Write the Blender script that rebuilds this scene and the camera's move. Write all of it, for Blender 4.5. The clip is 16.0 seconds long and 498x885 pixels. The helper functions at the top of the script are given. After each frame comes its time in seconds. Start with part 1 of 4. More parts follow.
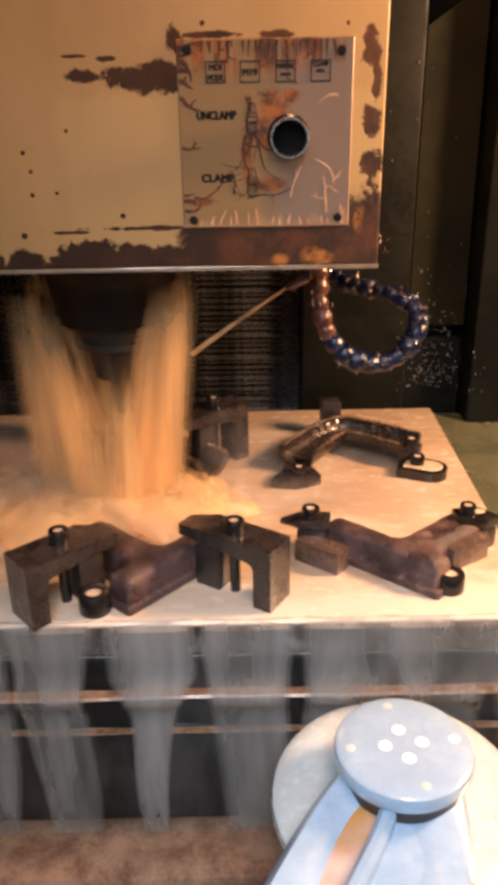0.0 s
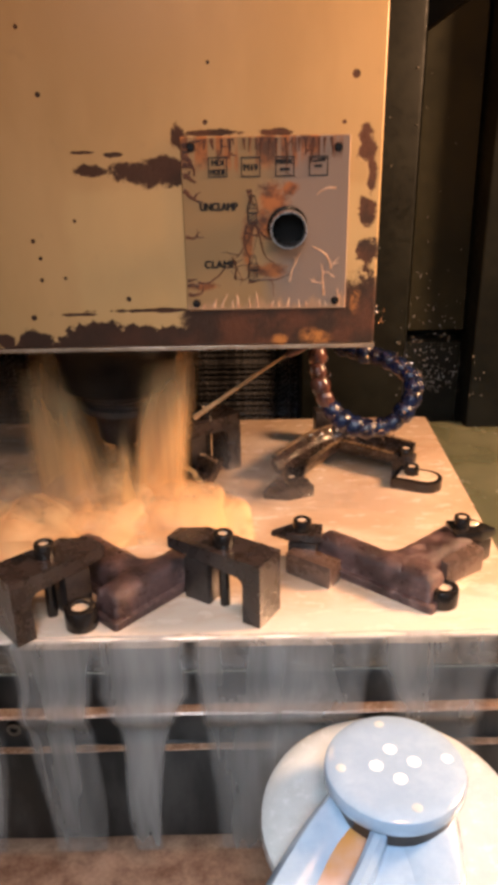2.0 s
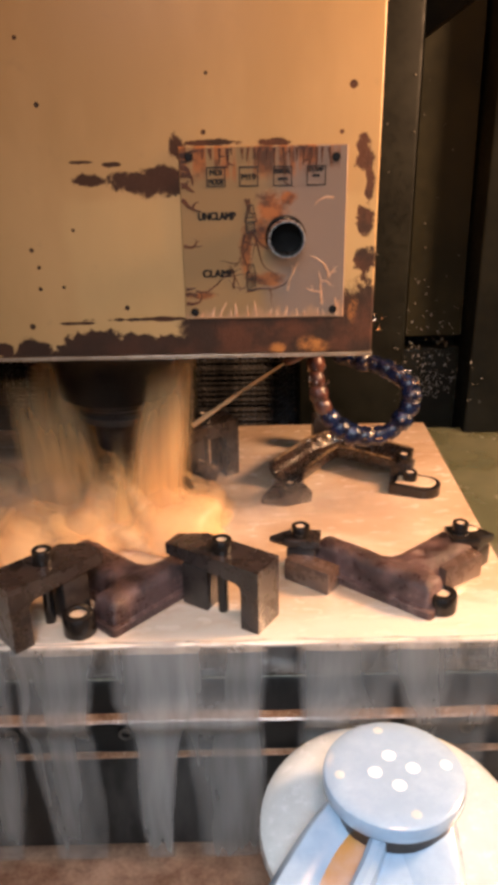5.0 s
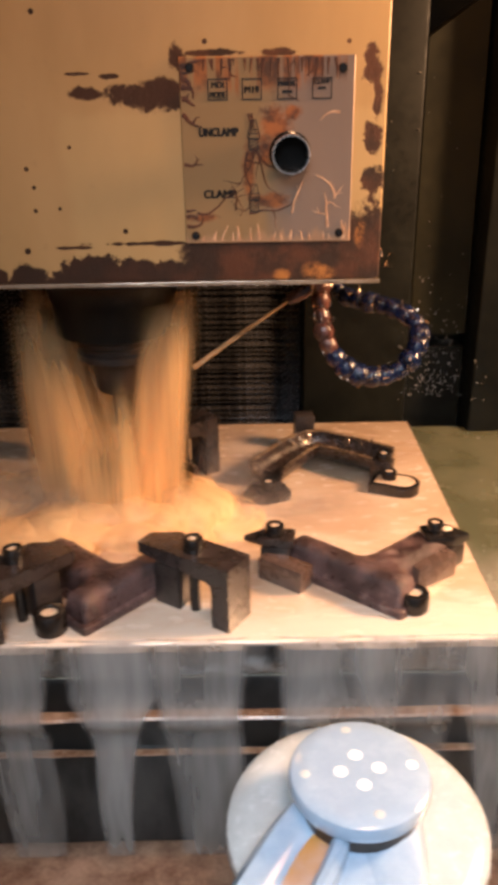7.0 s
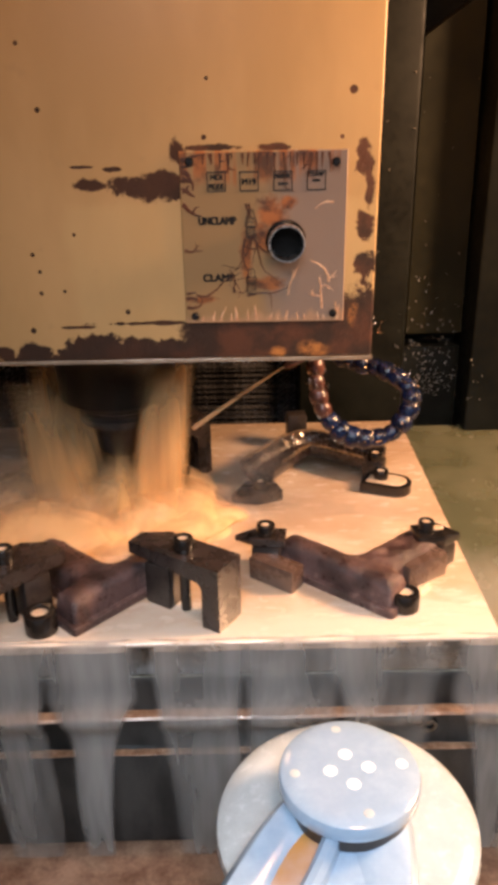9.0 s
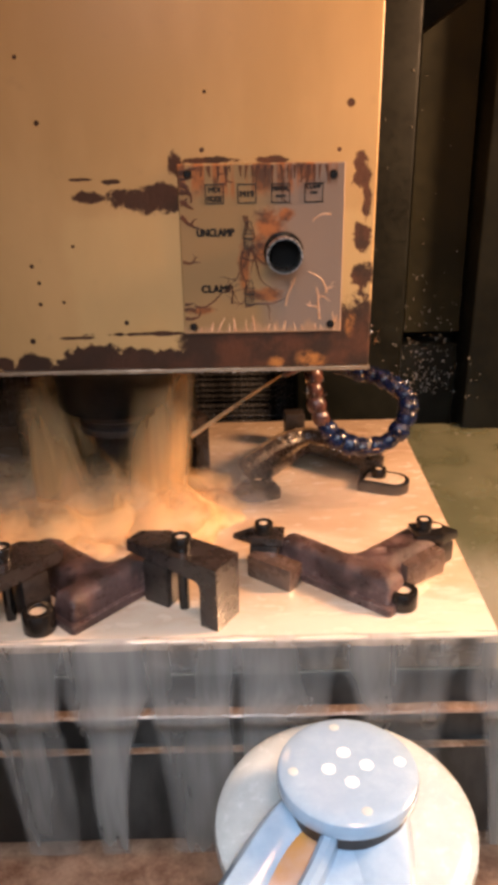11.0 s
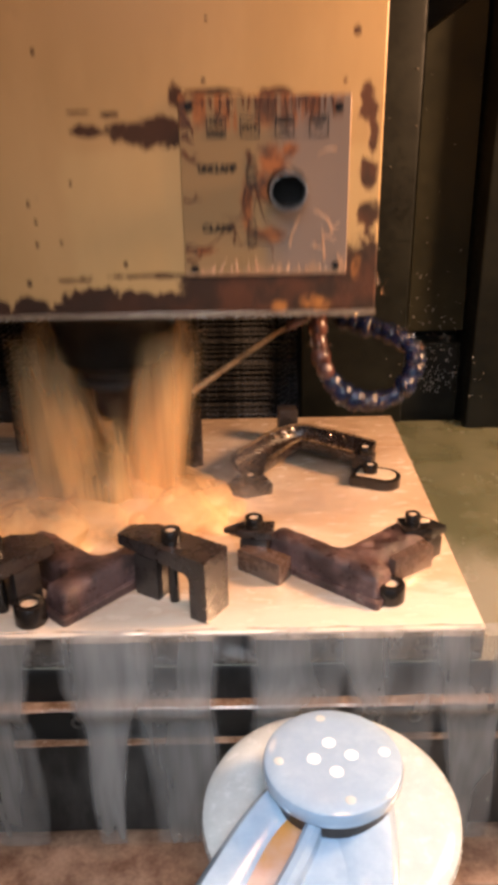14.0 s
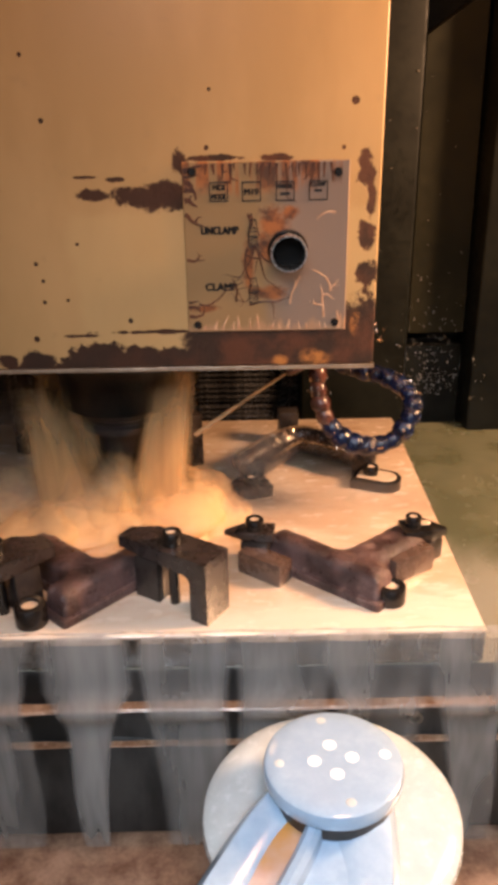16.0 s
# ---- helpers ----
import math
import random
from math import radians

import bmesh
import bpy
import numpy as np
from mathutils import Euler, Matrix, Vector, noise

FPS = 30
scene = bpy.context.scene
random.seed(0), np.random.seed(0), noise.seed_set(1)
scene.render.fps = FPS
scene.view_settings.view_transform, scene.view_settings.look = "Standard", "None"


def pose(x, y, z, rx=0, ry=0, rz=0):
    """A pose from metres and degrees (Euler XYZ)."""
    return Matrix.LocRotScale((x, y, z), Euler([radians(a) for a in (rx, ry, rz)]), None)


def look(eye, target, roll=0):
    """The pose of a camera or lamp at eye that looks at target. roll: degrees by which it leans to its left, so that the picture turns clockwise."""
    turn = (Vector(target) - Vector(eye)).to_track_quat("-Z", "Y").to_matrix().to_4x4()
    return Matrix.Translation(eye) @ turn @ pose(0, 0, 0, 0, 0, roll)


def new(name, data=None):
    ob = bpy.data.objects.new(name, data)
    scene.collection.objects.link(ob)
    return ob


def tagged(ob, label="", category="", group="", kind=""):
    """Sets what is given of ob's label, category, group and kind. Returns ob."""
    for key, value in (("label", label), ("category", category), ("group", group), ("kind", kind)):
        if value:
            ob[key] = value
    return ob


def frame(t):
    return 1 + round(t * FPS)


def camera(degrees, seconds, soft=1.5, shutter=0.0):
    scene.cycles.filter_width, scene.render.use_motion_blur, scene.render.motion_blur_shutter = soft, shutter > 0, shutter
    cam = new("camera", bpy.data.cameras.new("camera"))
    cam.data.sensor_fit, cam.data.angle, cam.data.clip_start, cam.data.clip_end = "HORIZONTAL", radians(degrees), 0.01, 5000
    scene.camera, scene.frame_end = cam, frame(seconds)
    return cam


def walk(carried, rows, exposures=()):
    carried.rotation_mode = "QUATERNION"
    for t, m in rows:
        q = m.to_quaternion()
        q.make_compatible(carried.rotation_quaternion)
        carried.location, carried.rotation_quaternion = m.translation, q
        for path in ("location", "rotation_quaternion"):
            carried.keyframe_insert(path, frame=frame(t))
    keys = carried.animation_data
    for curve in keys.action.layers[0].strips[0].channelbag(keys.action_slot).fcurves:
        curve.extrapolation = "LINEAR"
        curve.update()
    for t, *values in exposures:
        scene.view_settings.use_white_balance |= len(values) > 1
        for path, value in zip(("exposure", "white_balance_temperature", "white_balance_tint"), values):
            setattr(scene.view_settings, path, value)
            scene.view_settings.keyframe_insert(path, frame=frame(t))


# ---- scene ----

# ---------------------------------------------------------------- camera
EYE_Z = 0.32
PITCH, LEAN, LENS = 24.26, -0.92, 33.92


def aim(turn, dip):
    """The hand-held camera's pose: small turns to the right and downwards, in degrees."""
    return pose(0, 0, EYE_Z, 90 - PITCH - dip, 0, -turn) @ pose(0, 0, 0, 0, 0, LEAN)


SWAY = [(0, 0.27, 0.43), (0.5, 0.29, 0.36), (1, 0.27, 0.24), (1.5, 0.246, 0.15), (2, 0.296, 0.10), (2.5, 0.34, -0.04),
        (3, 0.44, -0.045), (3.5, 0.45, -0.05), (4, 0.54, -0.18), (5.2, 0.42, -0.32), (6.3, 0.25, -0.39), (6.5, 0.11, -0.39),
        (7, 0.16, -0.19), (7.5, 0.40, -0.16), (8, 0.385, -0.14), (8.5, 0.415, -0.15), (9, 0.42, -0.15), (9.2, 0.45, -0.15),
        (10.3, 0.55, -0.08), (11.5, 0.58, -0.03), (12, 0.46, -0.05), (12.5, 0.24, -0.08), (13, 0.233, -0.08),
        (13.5, 0.22, -0.12), (14, 0.32, 0.04), (14.5, 0.294, 0.041), (15, 0.285, 0.07), (15.5, 0.30, 0.0), (16, 0.274, -0.095)]
cam = camera(LENS, 16.0, 5.2, 0.5)
walk(cam, [(t, aim(a, b)) for t, a, b in SWAY])

# travel of the machine: table in x and y, spindle head in z
TABLE_ROWS = [(0, 0.0067, 0.0105), (0.12, 0.0055, 0.0088), (0.35, 0.0, 0.0), (6.8, 0.0, 0.0), (6.9, -0.0075, 0.0), (7.05, -0.0245, -0.0003),
              (13.55, -0.0247, -0.0003), (13.7, -0.030, 0.004), (13.88, -0.0336, 0.0064), (16, -0.0336, 0.0064)]
HEAD_ROWS = [(0, 0.0426), (0.5, 0.0268), (0.8, 0.0125), (1, 0.0045), (1.5, 0.0002), (2, -0.0064), (2.5, -0.0133), (3, -0.0204), (3.5, -0.0244),
             (4, -0.0214), (5.2, -0.0065), (6.3, 0.009), (6.4, 0.0245), (6.5, 0.0379), (7.2, 0.039), (7.3, 0.024), (7.42, 0.004), (7.5, 0.0018), (8, 0.0002),
             (8.5, -0.0061), (9, -0.0124), (9.2, -0.0150), (9.8, -0.0222), (10.35, -0.0250), (10.8, -0.0226), (11.5, -0.0146),
             (12, -0.0081), (12.5, -0.0005), (13, 0.0046), (13.1, 0.021), (13.2, 0.038), (13.9, 0.039), (14, 0.0164), (14.1, 0.0035), (14.5, 0.0003),
             (15, -0.0048), (15.5, -0.0118), (16, -0.0188)]

# ---------------------------------------------------------------- light
world = bpy.data.worlds.new("workshop")
world.use_nodes = True
world.node_tree.nodes["Background"].inputs[0].default_value = (0.75, 0.88, 1.0, 1)
world.node_tree.nodes["Background"].inputs[1].default_value = 0.25
scene.world = world


def area_lamp(name, eye, target, size, watts, colour, spread=180):
    data = bpy.data.lights.new(name, "AREA")
    data.spread = radians(spread)
    data.size, data.energy, data.color = size, watts, colour
    ob = new(name, data)
    ob.matrix_basis = look(eye, target)
    return ob


LAMP_A, FILL_LAMP = (0.640, 0.475, 0.42), (0.16, 0.10, 0.96)
area_lamp("work_lamp_light", LAMP_A, (-0.04, 0.50, 0.02), 0.15, 18.5, (1.0, 0.56, 0.30))
# assumed second lamp, added to fill the head's front with warm light
area_lamp("work_lamp_light", FILL_LAMP, (-0.04, 0.50, 0.10), 0.15, 4.3, (1.0, 0.51, 0.26))
area_lamp("window_light", (0.0, -0.22, 0.56), (0.07, 0.36, -0.12), 0.40, 1.45, (0.80, 0.88, 1.0), 62)
scene.view_settings.exposure = 0.0

# ---------------------------------------------------------------- materials


class Nodes:
    """Short hand for building one procedural material."""

    def __init__(self, name):
        self.mat = bpy.data.materials.new(name)
        self.mat.use_nodes = True
        self.nt = self.mat.node_tree
        self.bsdf = self.nt.nodes["Principled BSDF"]
        self.coord = self.nt.nodes.new("ShaderNodeTexCoord").outputs["Object"]

    def put(self, socket, value):
        if isinstance(value, bpy.types.NodeSocket):
            self.nt.links.new(value, socket)
        elif isinstance(value, (tuple, list)) and len(value) == 3 and socket.type == "RGBA":
            socket.default_value = (*value, 1)
        else:
            socket.default_value = value

    def math(self, op, a, b=0.0, c=0.0, clamp=False):
        n = self.nt.nodes.new("ShaderNodeMath")
        n.operation, n.use_clamp = op, clamp
        for i, v in enumerate((a, b, c)):
            self.put(n.inputs[i], v)
        return n.outputs[0]

    def scaled(self, sx, sy, sz, vector=None):
        n = self.nt.nodes.new("ShaderNodeMapping")
        self.put(n.inputs["Vector"], vector or self.coord)
        n.inputs["Scale"].default_value = (sx, sy, sz)
        return n.outputs[0]

    def noise(self, scale, detail=4.0, rough=0.6, vector=None, distortion=0.0):
        n = self.nt.nodes.new("ShaderNodeTexNoise")
        self.put(n.inputs["Vector"], vector or self.coord)
        n.inputs["Scale"].default_value, n.inputs["Detail"].default_value = scale, detail
        n.inputs["Roughness"].default_value, n.inputs["Distortion"].default_value = rough, distortion
        return n.outputs[0]

    def cells(self, scale, vector=None, dims="3D"):
        n = self.nt.nodes.new("ShaderNodeTexVoronoi")
        n.voronoi_dimensions = dims
        self.put(n.inputs["Vector"], vector or self.coord)
        n.inputs["Scale"].default_value = scale
        return n.outputs["Distance"]

    def step(self, value, lo, hi, a=0.0, b=1.0):
        n = self.nt.nodes.new("ShaderNodeMapRange")
        n.interpolation_type = "SMOOTHSTEP"
        self.put(n.inputs["Value"], value)
        for key, v in (("From Min", lo), ("From Max", hi), ("To Min", a), ("To Max", b)):
            self.put(n.inputs[key], v)
        return n.outputs[0]

    def mix(self, fac, a, b):
        n = self.nt.nodes.new("ShaderNodeMix")
        n.data_type = "RGBA"
        self.put(n.inputs[0], fac)
        self.put(n.inputs[6], a)
        self.put(n.inputs[7], b)
        return n.outputs[2]

    def axes(self):
        n = self.nt.nodes.new("ShaderNodeSeparateXYZ")
        self.put(n.inputs[0], self.coord)
        return n.outputs

    def bump(self, height, strength=0.3, distance=0.001):
        n = self.nt.nodes.new("ShaderNodeBump")
        n.inputs["Strength"].default_value, n.inputs["Distance"].default_value = strength, distance
        self.put(n.inputs["Height"], height)
        self.put(self.bsdf.inputs["Normal"], n.outputs[0])

    def set(self, **values):
        for key, v in values.items():
            self.put(self.bsdf.inputs[key.replace("_", " ").title()], v)
        return self.mat


def surface(name, dark, light, scale, rough, metal=0.0, relief=0.2, rlo=None, coat=0.0, distance=0.0006, gloss=0.5):
    """A plain worn surface: two colours mixed at two scales, with fine relief."""
    n = Nodes(name)
    big, fine = n.noise(scale, 5), n.noise(scale * 7, 6, 0.7)
    fac = n.step(n.math("ADD", n.math("MULTIPLY", big, 0.65), n.math("MULTIPLY", fine, 0.35)), 0.33, 0.67)
    n.bump(n.math("ADD", fine, big), relief, distance)
    n.set(base_color=n.mix(fac, dark, light), roughness=n.step(fine, 0.3, 0.7, rlo if rlo is not None else rough * 0.7, rough), metallic=metal)
    n.bsdf.inputs["Coat Weight"].default_value = coat
    n.bsdf.inputs["Coat Roughness"].default_value = 0.12
    n.bsdf.inputs["Specular IOR Level"].default_value = gloss
    return n.mat


RUST_DARK, RUST_ORANGE = (0.022, 0.008, 0.0035), (0.40, 0.155, 0.035)


def head_paint():
    n = Nodes("beige_machine_paint")
    x, y, z = n.axes()
    edge = n.math("SUBTRACT", n.noise(70, 7, 0.72), 0.5)
    soft = n.math("SUBTRACT", n.noise(30, 4), 0.5)

    def blot(cx, cz, rx, rz, rag=2.6):
        dx = n.math("DIVIDE", n.math("SUBTRACT", x, cx), rx)
        dz = n.math("DIVIDE", n.math("SUBTRACT", z, cz), rz)
        d = n.math("SQRT", n.math("ADD", n.math("MULTIPLY", dx, dx), n.math("MULTIPLY", dz, dz)))
        d = n.math("ADD", d, n.math("MULTIPLY", edge, rag))
        return n.step(n.math("ADD", d, n.math("MULTIPLY", soft, 3.2)), 1.45, 0.55)

    # corroded foot of the casting, higher to the right of the seam
    foot = n.math("ADD", z, n.math("ADD", n.math("MULTIPLY", edge, 0.020), n.math("MULTIPLY", soft, 0.030)))
    left_end = n.step(x, -0.135, -0.100, 0.163, 0.178)
    band = n.step(n.math("SUBTRACT", foot, left_end), 0.003, -0.002)
    # right of the plate's edge the paint has gone up to a straight seam
    seam = n.math("MULTIPLY", n.step(x, -0.048, -0.030), n.step(n.math("ADD", z, n.math("MULTIPLY", edge, 0.004)), 0.1885, 0.1865))
    corner = n.math("MULTIPLY", n.step(n.math("ADD", x, n.math("MULTIPLY", soft, 0.02)), 0.064, 0.069), n.step(n.math("ADD", z, n.math("MULTIPLY", edge, 0.03)), 0.216, 0.196))
    band = n.math("MAXIMUM", band, n.math("MAXIMUM", seam, corner))
    parts = [band, blot(-0.048, 0.274, 0.026, 0.0085, 2.2), blot(-0.090, 0.2735, 0.013, 0.004, 2.4), blot(-0.075, 0.283, 0.007, 0.0016),
             blot(-0.095, 0.2845, 0.008, 0.001), blot(0.078, 0.222, 0.006, 0.013), blot(0.0775, 0.245, 0.005, 0.009), blot(0.0795, 0.272, 0.003, 0.012),
             blot(0.075, 0.286, 0.005, 0.010), blot(0.076, 0.193, 0.009, 0.018), blot(-0.036, 0.292, 0.006, 0.009), blot(-0.015, 0.2945, 0.025, 0.0022),
             blot(0.020, 0.2940, 0.012, 0.002), blot(-0.135, 0.166, 0.012, 0.007), blot(-0.155, 0.169, 0.006, 0.005), blot(-0.105, 0.1856, 0.012, 0.0009),
             blot(-0.06, 0.1875, 0.03, 0.0013)]
    mask = parts[0]
    for p in parts[1:]:
        mask = n.math("MAXIMUM", mask, p)
    fine_edge = n.math("MULTIPLY", edge, 1.1)
    for cx, cz, r in ((-0.1297, 0.2329, 0.0016), (-0.1264, 0.2221, 0.0014), (-0.1270, 0.2083, 0.0017), (-0.1120, 0.2093, 0.0015), (-0.1027, 0.2447, 0.0014), (-0.0728, 0.1952, 0.0019),
                      (-0.1350, 0.1840, 0.0022), (0.0680, 0.3250, 0.0028), (-0.0203, 0.3002, 0.0018), (-0.0177, 0.3322, 0.0012), (0.0620, 0.2993, 0.0016), (-0.1167, 0.3167, 0.0020), (-0.125, 0.352, 0.0014)):
        dx, dz = n.math("SUBTRACT", x, cx), n.math("SUBTRACT", z, cz)
        d = n.math("DIVIDE", n.math("SQRT", n.math("ADD", n.math("MULTIPLY", dx, dx), n.math("MULTIPLY", dz, dz))), r)
        mask = n.math("MAXIMUM", mask, n.step(n.math("ADD", d, fine_edge), 1.1, 0.6))
    grain = n.noise(110, 6, 0.75)
    mask = n.step(n.math("ADD", mask, n.math("MULTIPLY", n.math("SUBTRACT", n.noise(260, 4, 0.7), 0.5), 1.1)), 0.22, 0.80)
    rust = n.mix(n.step(n.noise(38, 5), 0.40, 0.62), RUST_DARK, (0.078, 0.024, 0.009))
    rust = n.mix(n.step(x, -0.06, 0.0, 0.30, 0.95), RUST_DARK, rust)
    glow = n.math("MAXIMUM", blot(0.047, 0.168, 0.0075, 0.0050, 1.6), n.math("MAXIMUM", blot(0.024, 0.166, 0.0045, 0.0030, 1.4), blot(0.072, 0.192, 0.0030, 0.010, 1.4)))
    rust = n.mix(n.math("MULTIPLY", glow, n.step(grain, 0.35, 0.6)), rust, RUST_ORANGE)
    paint = n.mix(n.step(n.noise(12, 4, vector=n.scaled(1, 1, 0.4)), 0.35, 0.68), (0.38, 0.245, 0.105), (0.46, 0.305, 0.140))
    paint = n.mix(n.step(n.noise(60, 5), 0.60, 0.78, 0.0, 0.35), paint, (0.30, 0.20, 0.10))
    clean = n.math("MULTIPLY", n.step(n.math("ADD", x, n.math("MULTIPLY", soft, 0.02)), -0.112, -0.100), n.step(n.math("ADD", z, n.math("MULTIPLY", soft, 0.03)), 0.268, 0.258, 0.0, 0.4))
    paint = n.mix(clean, paint, (0.50, 0.36, 0.17))
    n.bump(n.math("SUBTRACT", n.math("MULTIPLY", grain, n.math("ADD", n.math("MULTIPLY", mask, 0.9), 0.06)), n.math("MULTIPLY", mask, 0.6)), 0.7, 0.0012)
    return n.set(base_color=n.mix(mask, paint, rust), roughness=n.step(mask, 0, 1, 0.36, 0.80))


def plate_paint():
    n = Nodes("aluminium_label_plate")
    x, y, z = n.axes()
    drip = n.noise(150, 3, 0.5, n.scaled(1, 1, 0.08))
    drip = n.math("MULTIPLY", n.step(drip, 0.44, 0.58, 0.0, 0.9), n.step(n.math("ADD", z, n.math("MULTIPLY", n.noise(45, 3), 0.03)), 0.288, 0.299))
    rag = n.math("MULTIPLY", n.math("SUBTRACT", n.noise(85, 6, 0.7), 0.5), 2.6)
    pool = None
    for cx, cz, rx, rz in ((0.0190, 0.2560, 0.0100, 0.0120), (0.0150, 0.2420, 0.0080, 0.0130), (0.0170, 0.2130, 0.0140, 0.0060), (0.0045, 0.2300, 0.0045, 0.0190), (0.030, 0.2620, 0.006, 0.004), (-0.024, 0.203, 0.014, 0.003)):
        dx = n.math("DIVIDE", n.math("SUBTRACT", x, cx), rx)
        dz = n.math("DIVIDE", n.math("SUBTRACT", z, cz), rz)
        d = n.step(n.math("ADD", n.math("SQRT", n.math("ADD", n.math("MULTIPLY", dx, dx), n.math("MULTIPLY", dz, dz))), rag), 1.15, 0.40)
        pool = d if pool is None else n.math("MAXIMUM", pool, d)
    low = n.math("MULTIPLY", n.step(n.math("ADD", z, n.math("MULTIPLY", n.noise(110, 4, 0.6, n.scaled(1, 1, 0.2)), 0.03)), 0.209, 0.203), 0.75)
    stain = n.math("MAXIMUM", drip, n.math("MULTIPLY", pool, 0.95))
    base = n.mix(n.step(n.math("ADD", x, n.math("MULTIPLY", n.noise(30, 3), 0.03)), 0.022, 0.050), (0.335, 0.212, 0.098), (0.290, 0.208, 0.158))
    col = n.mix(stain, base, n.mix(n.step(n.noise(75, 5), 0.36, 0.62), (0.060, 0.018, 0.007), (0.36, 0.115, 0.026)))
    col = n.mix(low, col, (0.50, 0.29, 0.16))
    n.bump(n.noise(260, 4), 0.12, 0.0004)
    return n.set(base_color=col, roughness=n.step(stain, 0, 1, 0.30, 0.6), metallic=n.step(stain, 0, 0.6, 0.25, 0.0))


def coolant_film():
    """Milky emulsion running over ground steel."""
    n = Nodes("wet_steel_plate")
    flow = n.noise(22, 5, 0.6, n.scaled(0.55, 1, 1), 0.6)
    fine = n.noise(120, 4, 0.6, n.scaled(0.4, 1, 1))
    col = n.mix(n.step(flow, 0.28, 0.74), (0.36, 0.250, 0.165), (0.50, 0.395, 0.295))
    col = n.mix(n.step(n.noise(48, 6, 0.7), 0.60, 0.72, 0.0, 0.45), col, (0.36, 0.21, 0.11))
    x, y, z = n.axes()
    # window glare along the front edge, painted as a paler tone
    pale = n.step(n.math("ADD", y, n.math("MULTIPLY", n.math("SUBTRACT", flow, 0.5), 0.16)), 0.465, 0.425, 0.0, 0.75)
    col = n.mix(pale, col, (0.56, 0.50, 0.43))
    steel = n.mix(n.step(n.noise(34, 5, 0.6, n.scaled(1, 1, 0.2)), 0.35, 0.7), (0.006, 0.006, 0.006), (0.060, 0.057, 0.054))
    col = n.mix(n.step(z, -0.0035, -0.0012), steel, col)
    n.bump(n.math("ADD", flow, n.math("MULTIPLY", fine, 0.35)), 0.25, 0.0025)
    m = n.set(base_color=col, roughness=n.step(fine, 0.3, 0.7, 0.16, 0.30))
    n.bsdf.inputs["Coat Weight"].default_value = 0.6
    n.bsdf.inputs["Coat Roughness"].default_value = 0.07
    return m


def table_iron():
    """Cast-iron machine table, its top awash with greenish emulsion, its sides near-black."""
    n = Nodes("wet_cast_iron_table")
    x, y, z = n.axes()
    flow = n.noise(14, 5, 0.6, None, 0.5)
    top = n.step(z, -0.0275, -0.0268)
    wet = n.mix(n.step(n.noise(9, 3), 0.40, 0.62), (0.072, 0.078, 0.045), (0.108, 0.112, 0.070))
    # top turns paler and less green towards the front
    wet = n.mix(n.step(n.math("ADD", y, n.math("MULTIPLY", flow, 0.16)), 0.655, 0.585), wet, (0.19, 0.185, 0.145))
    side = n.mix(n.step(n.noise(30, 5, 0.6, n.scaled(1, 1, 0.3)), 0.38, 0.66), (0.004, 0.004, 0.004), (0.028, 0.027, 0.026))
    lip = n.math("MULTIPLY", n.step(n.noise(60, 4), 0.3, 0.5, 0.5, 1.0), n.math("MAXIMUM", n.math("COMPARE", z, -0.0545, 0.0020), n.math("COMPARE", z, -0.0895, 0.0006)))
    side = n.mix(lip, side, n.mix(n.noise(80, 4), (0.24, 0.11, 0.055), (0.52, 0.34, 0.22)))
    n.bump(n.math("ADD", flow, n.math("MULTIPLY", n.noise(160, 4), 0.3)), 0.3, 0.0014)
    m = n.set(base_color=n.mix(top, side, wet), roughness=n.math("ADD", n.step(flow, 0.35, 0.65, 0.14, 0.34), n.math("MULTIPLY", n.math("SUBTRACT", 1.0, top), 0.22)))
    n.put(n.bsdf.inputs["Coat Weight"], n.math("MULTIPLY", top, 0.5))
    n.put(n.bsdf.inputs["Specular IOR Level"], n.math("ADD", n.math("MULTIPLY", top, 0.3), 0.2))
    n.bsdf.inputs["Coat Roughness"].default_value = 0.08
    return m


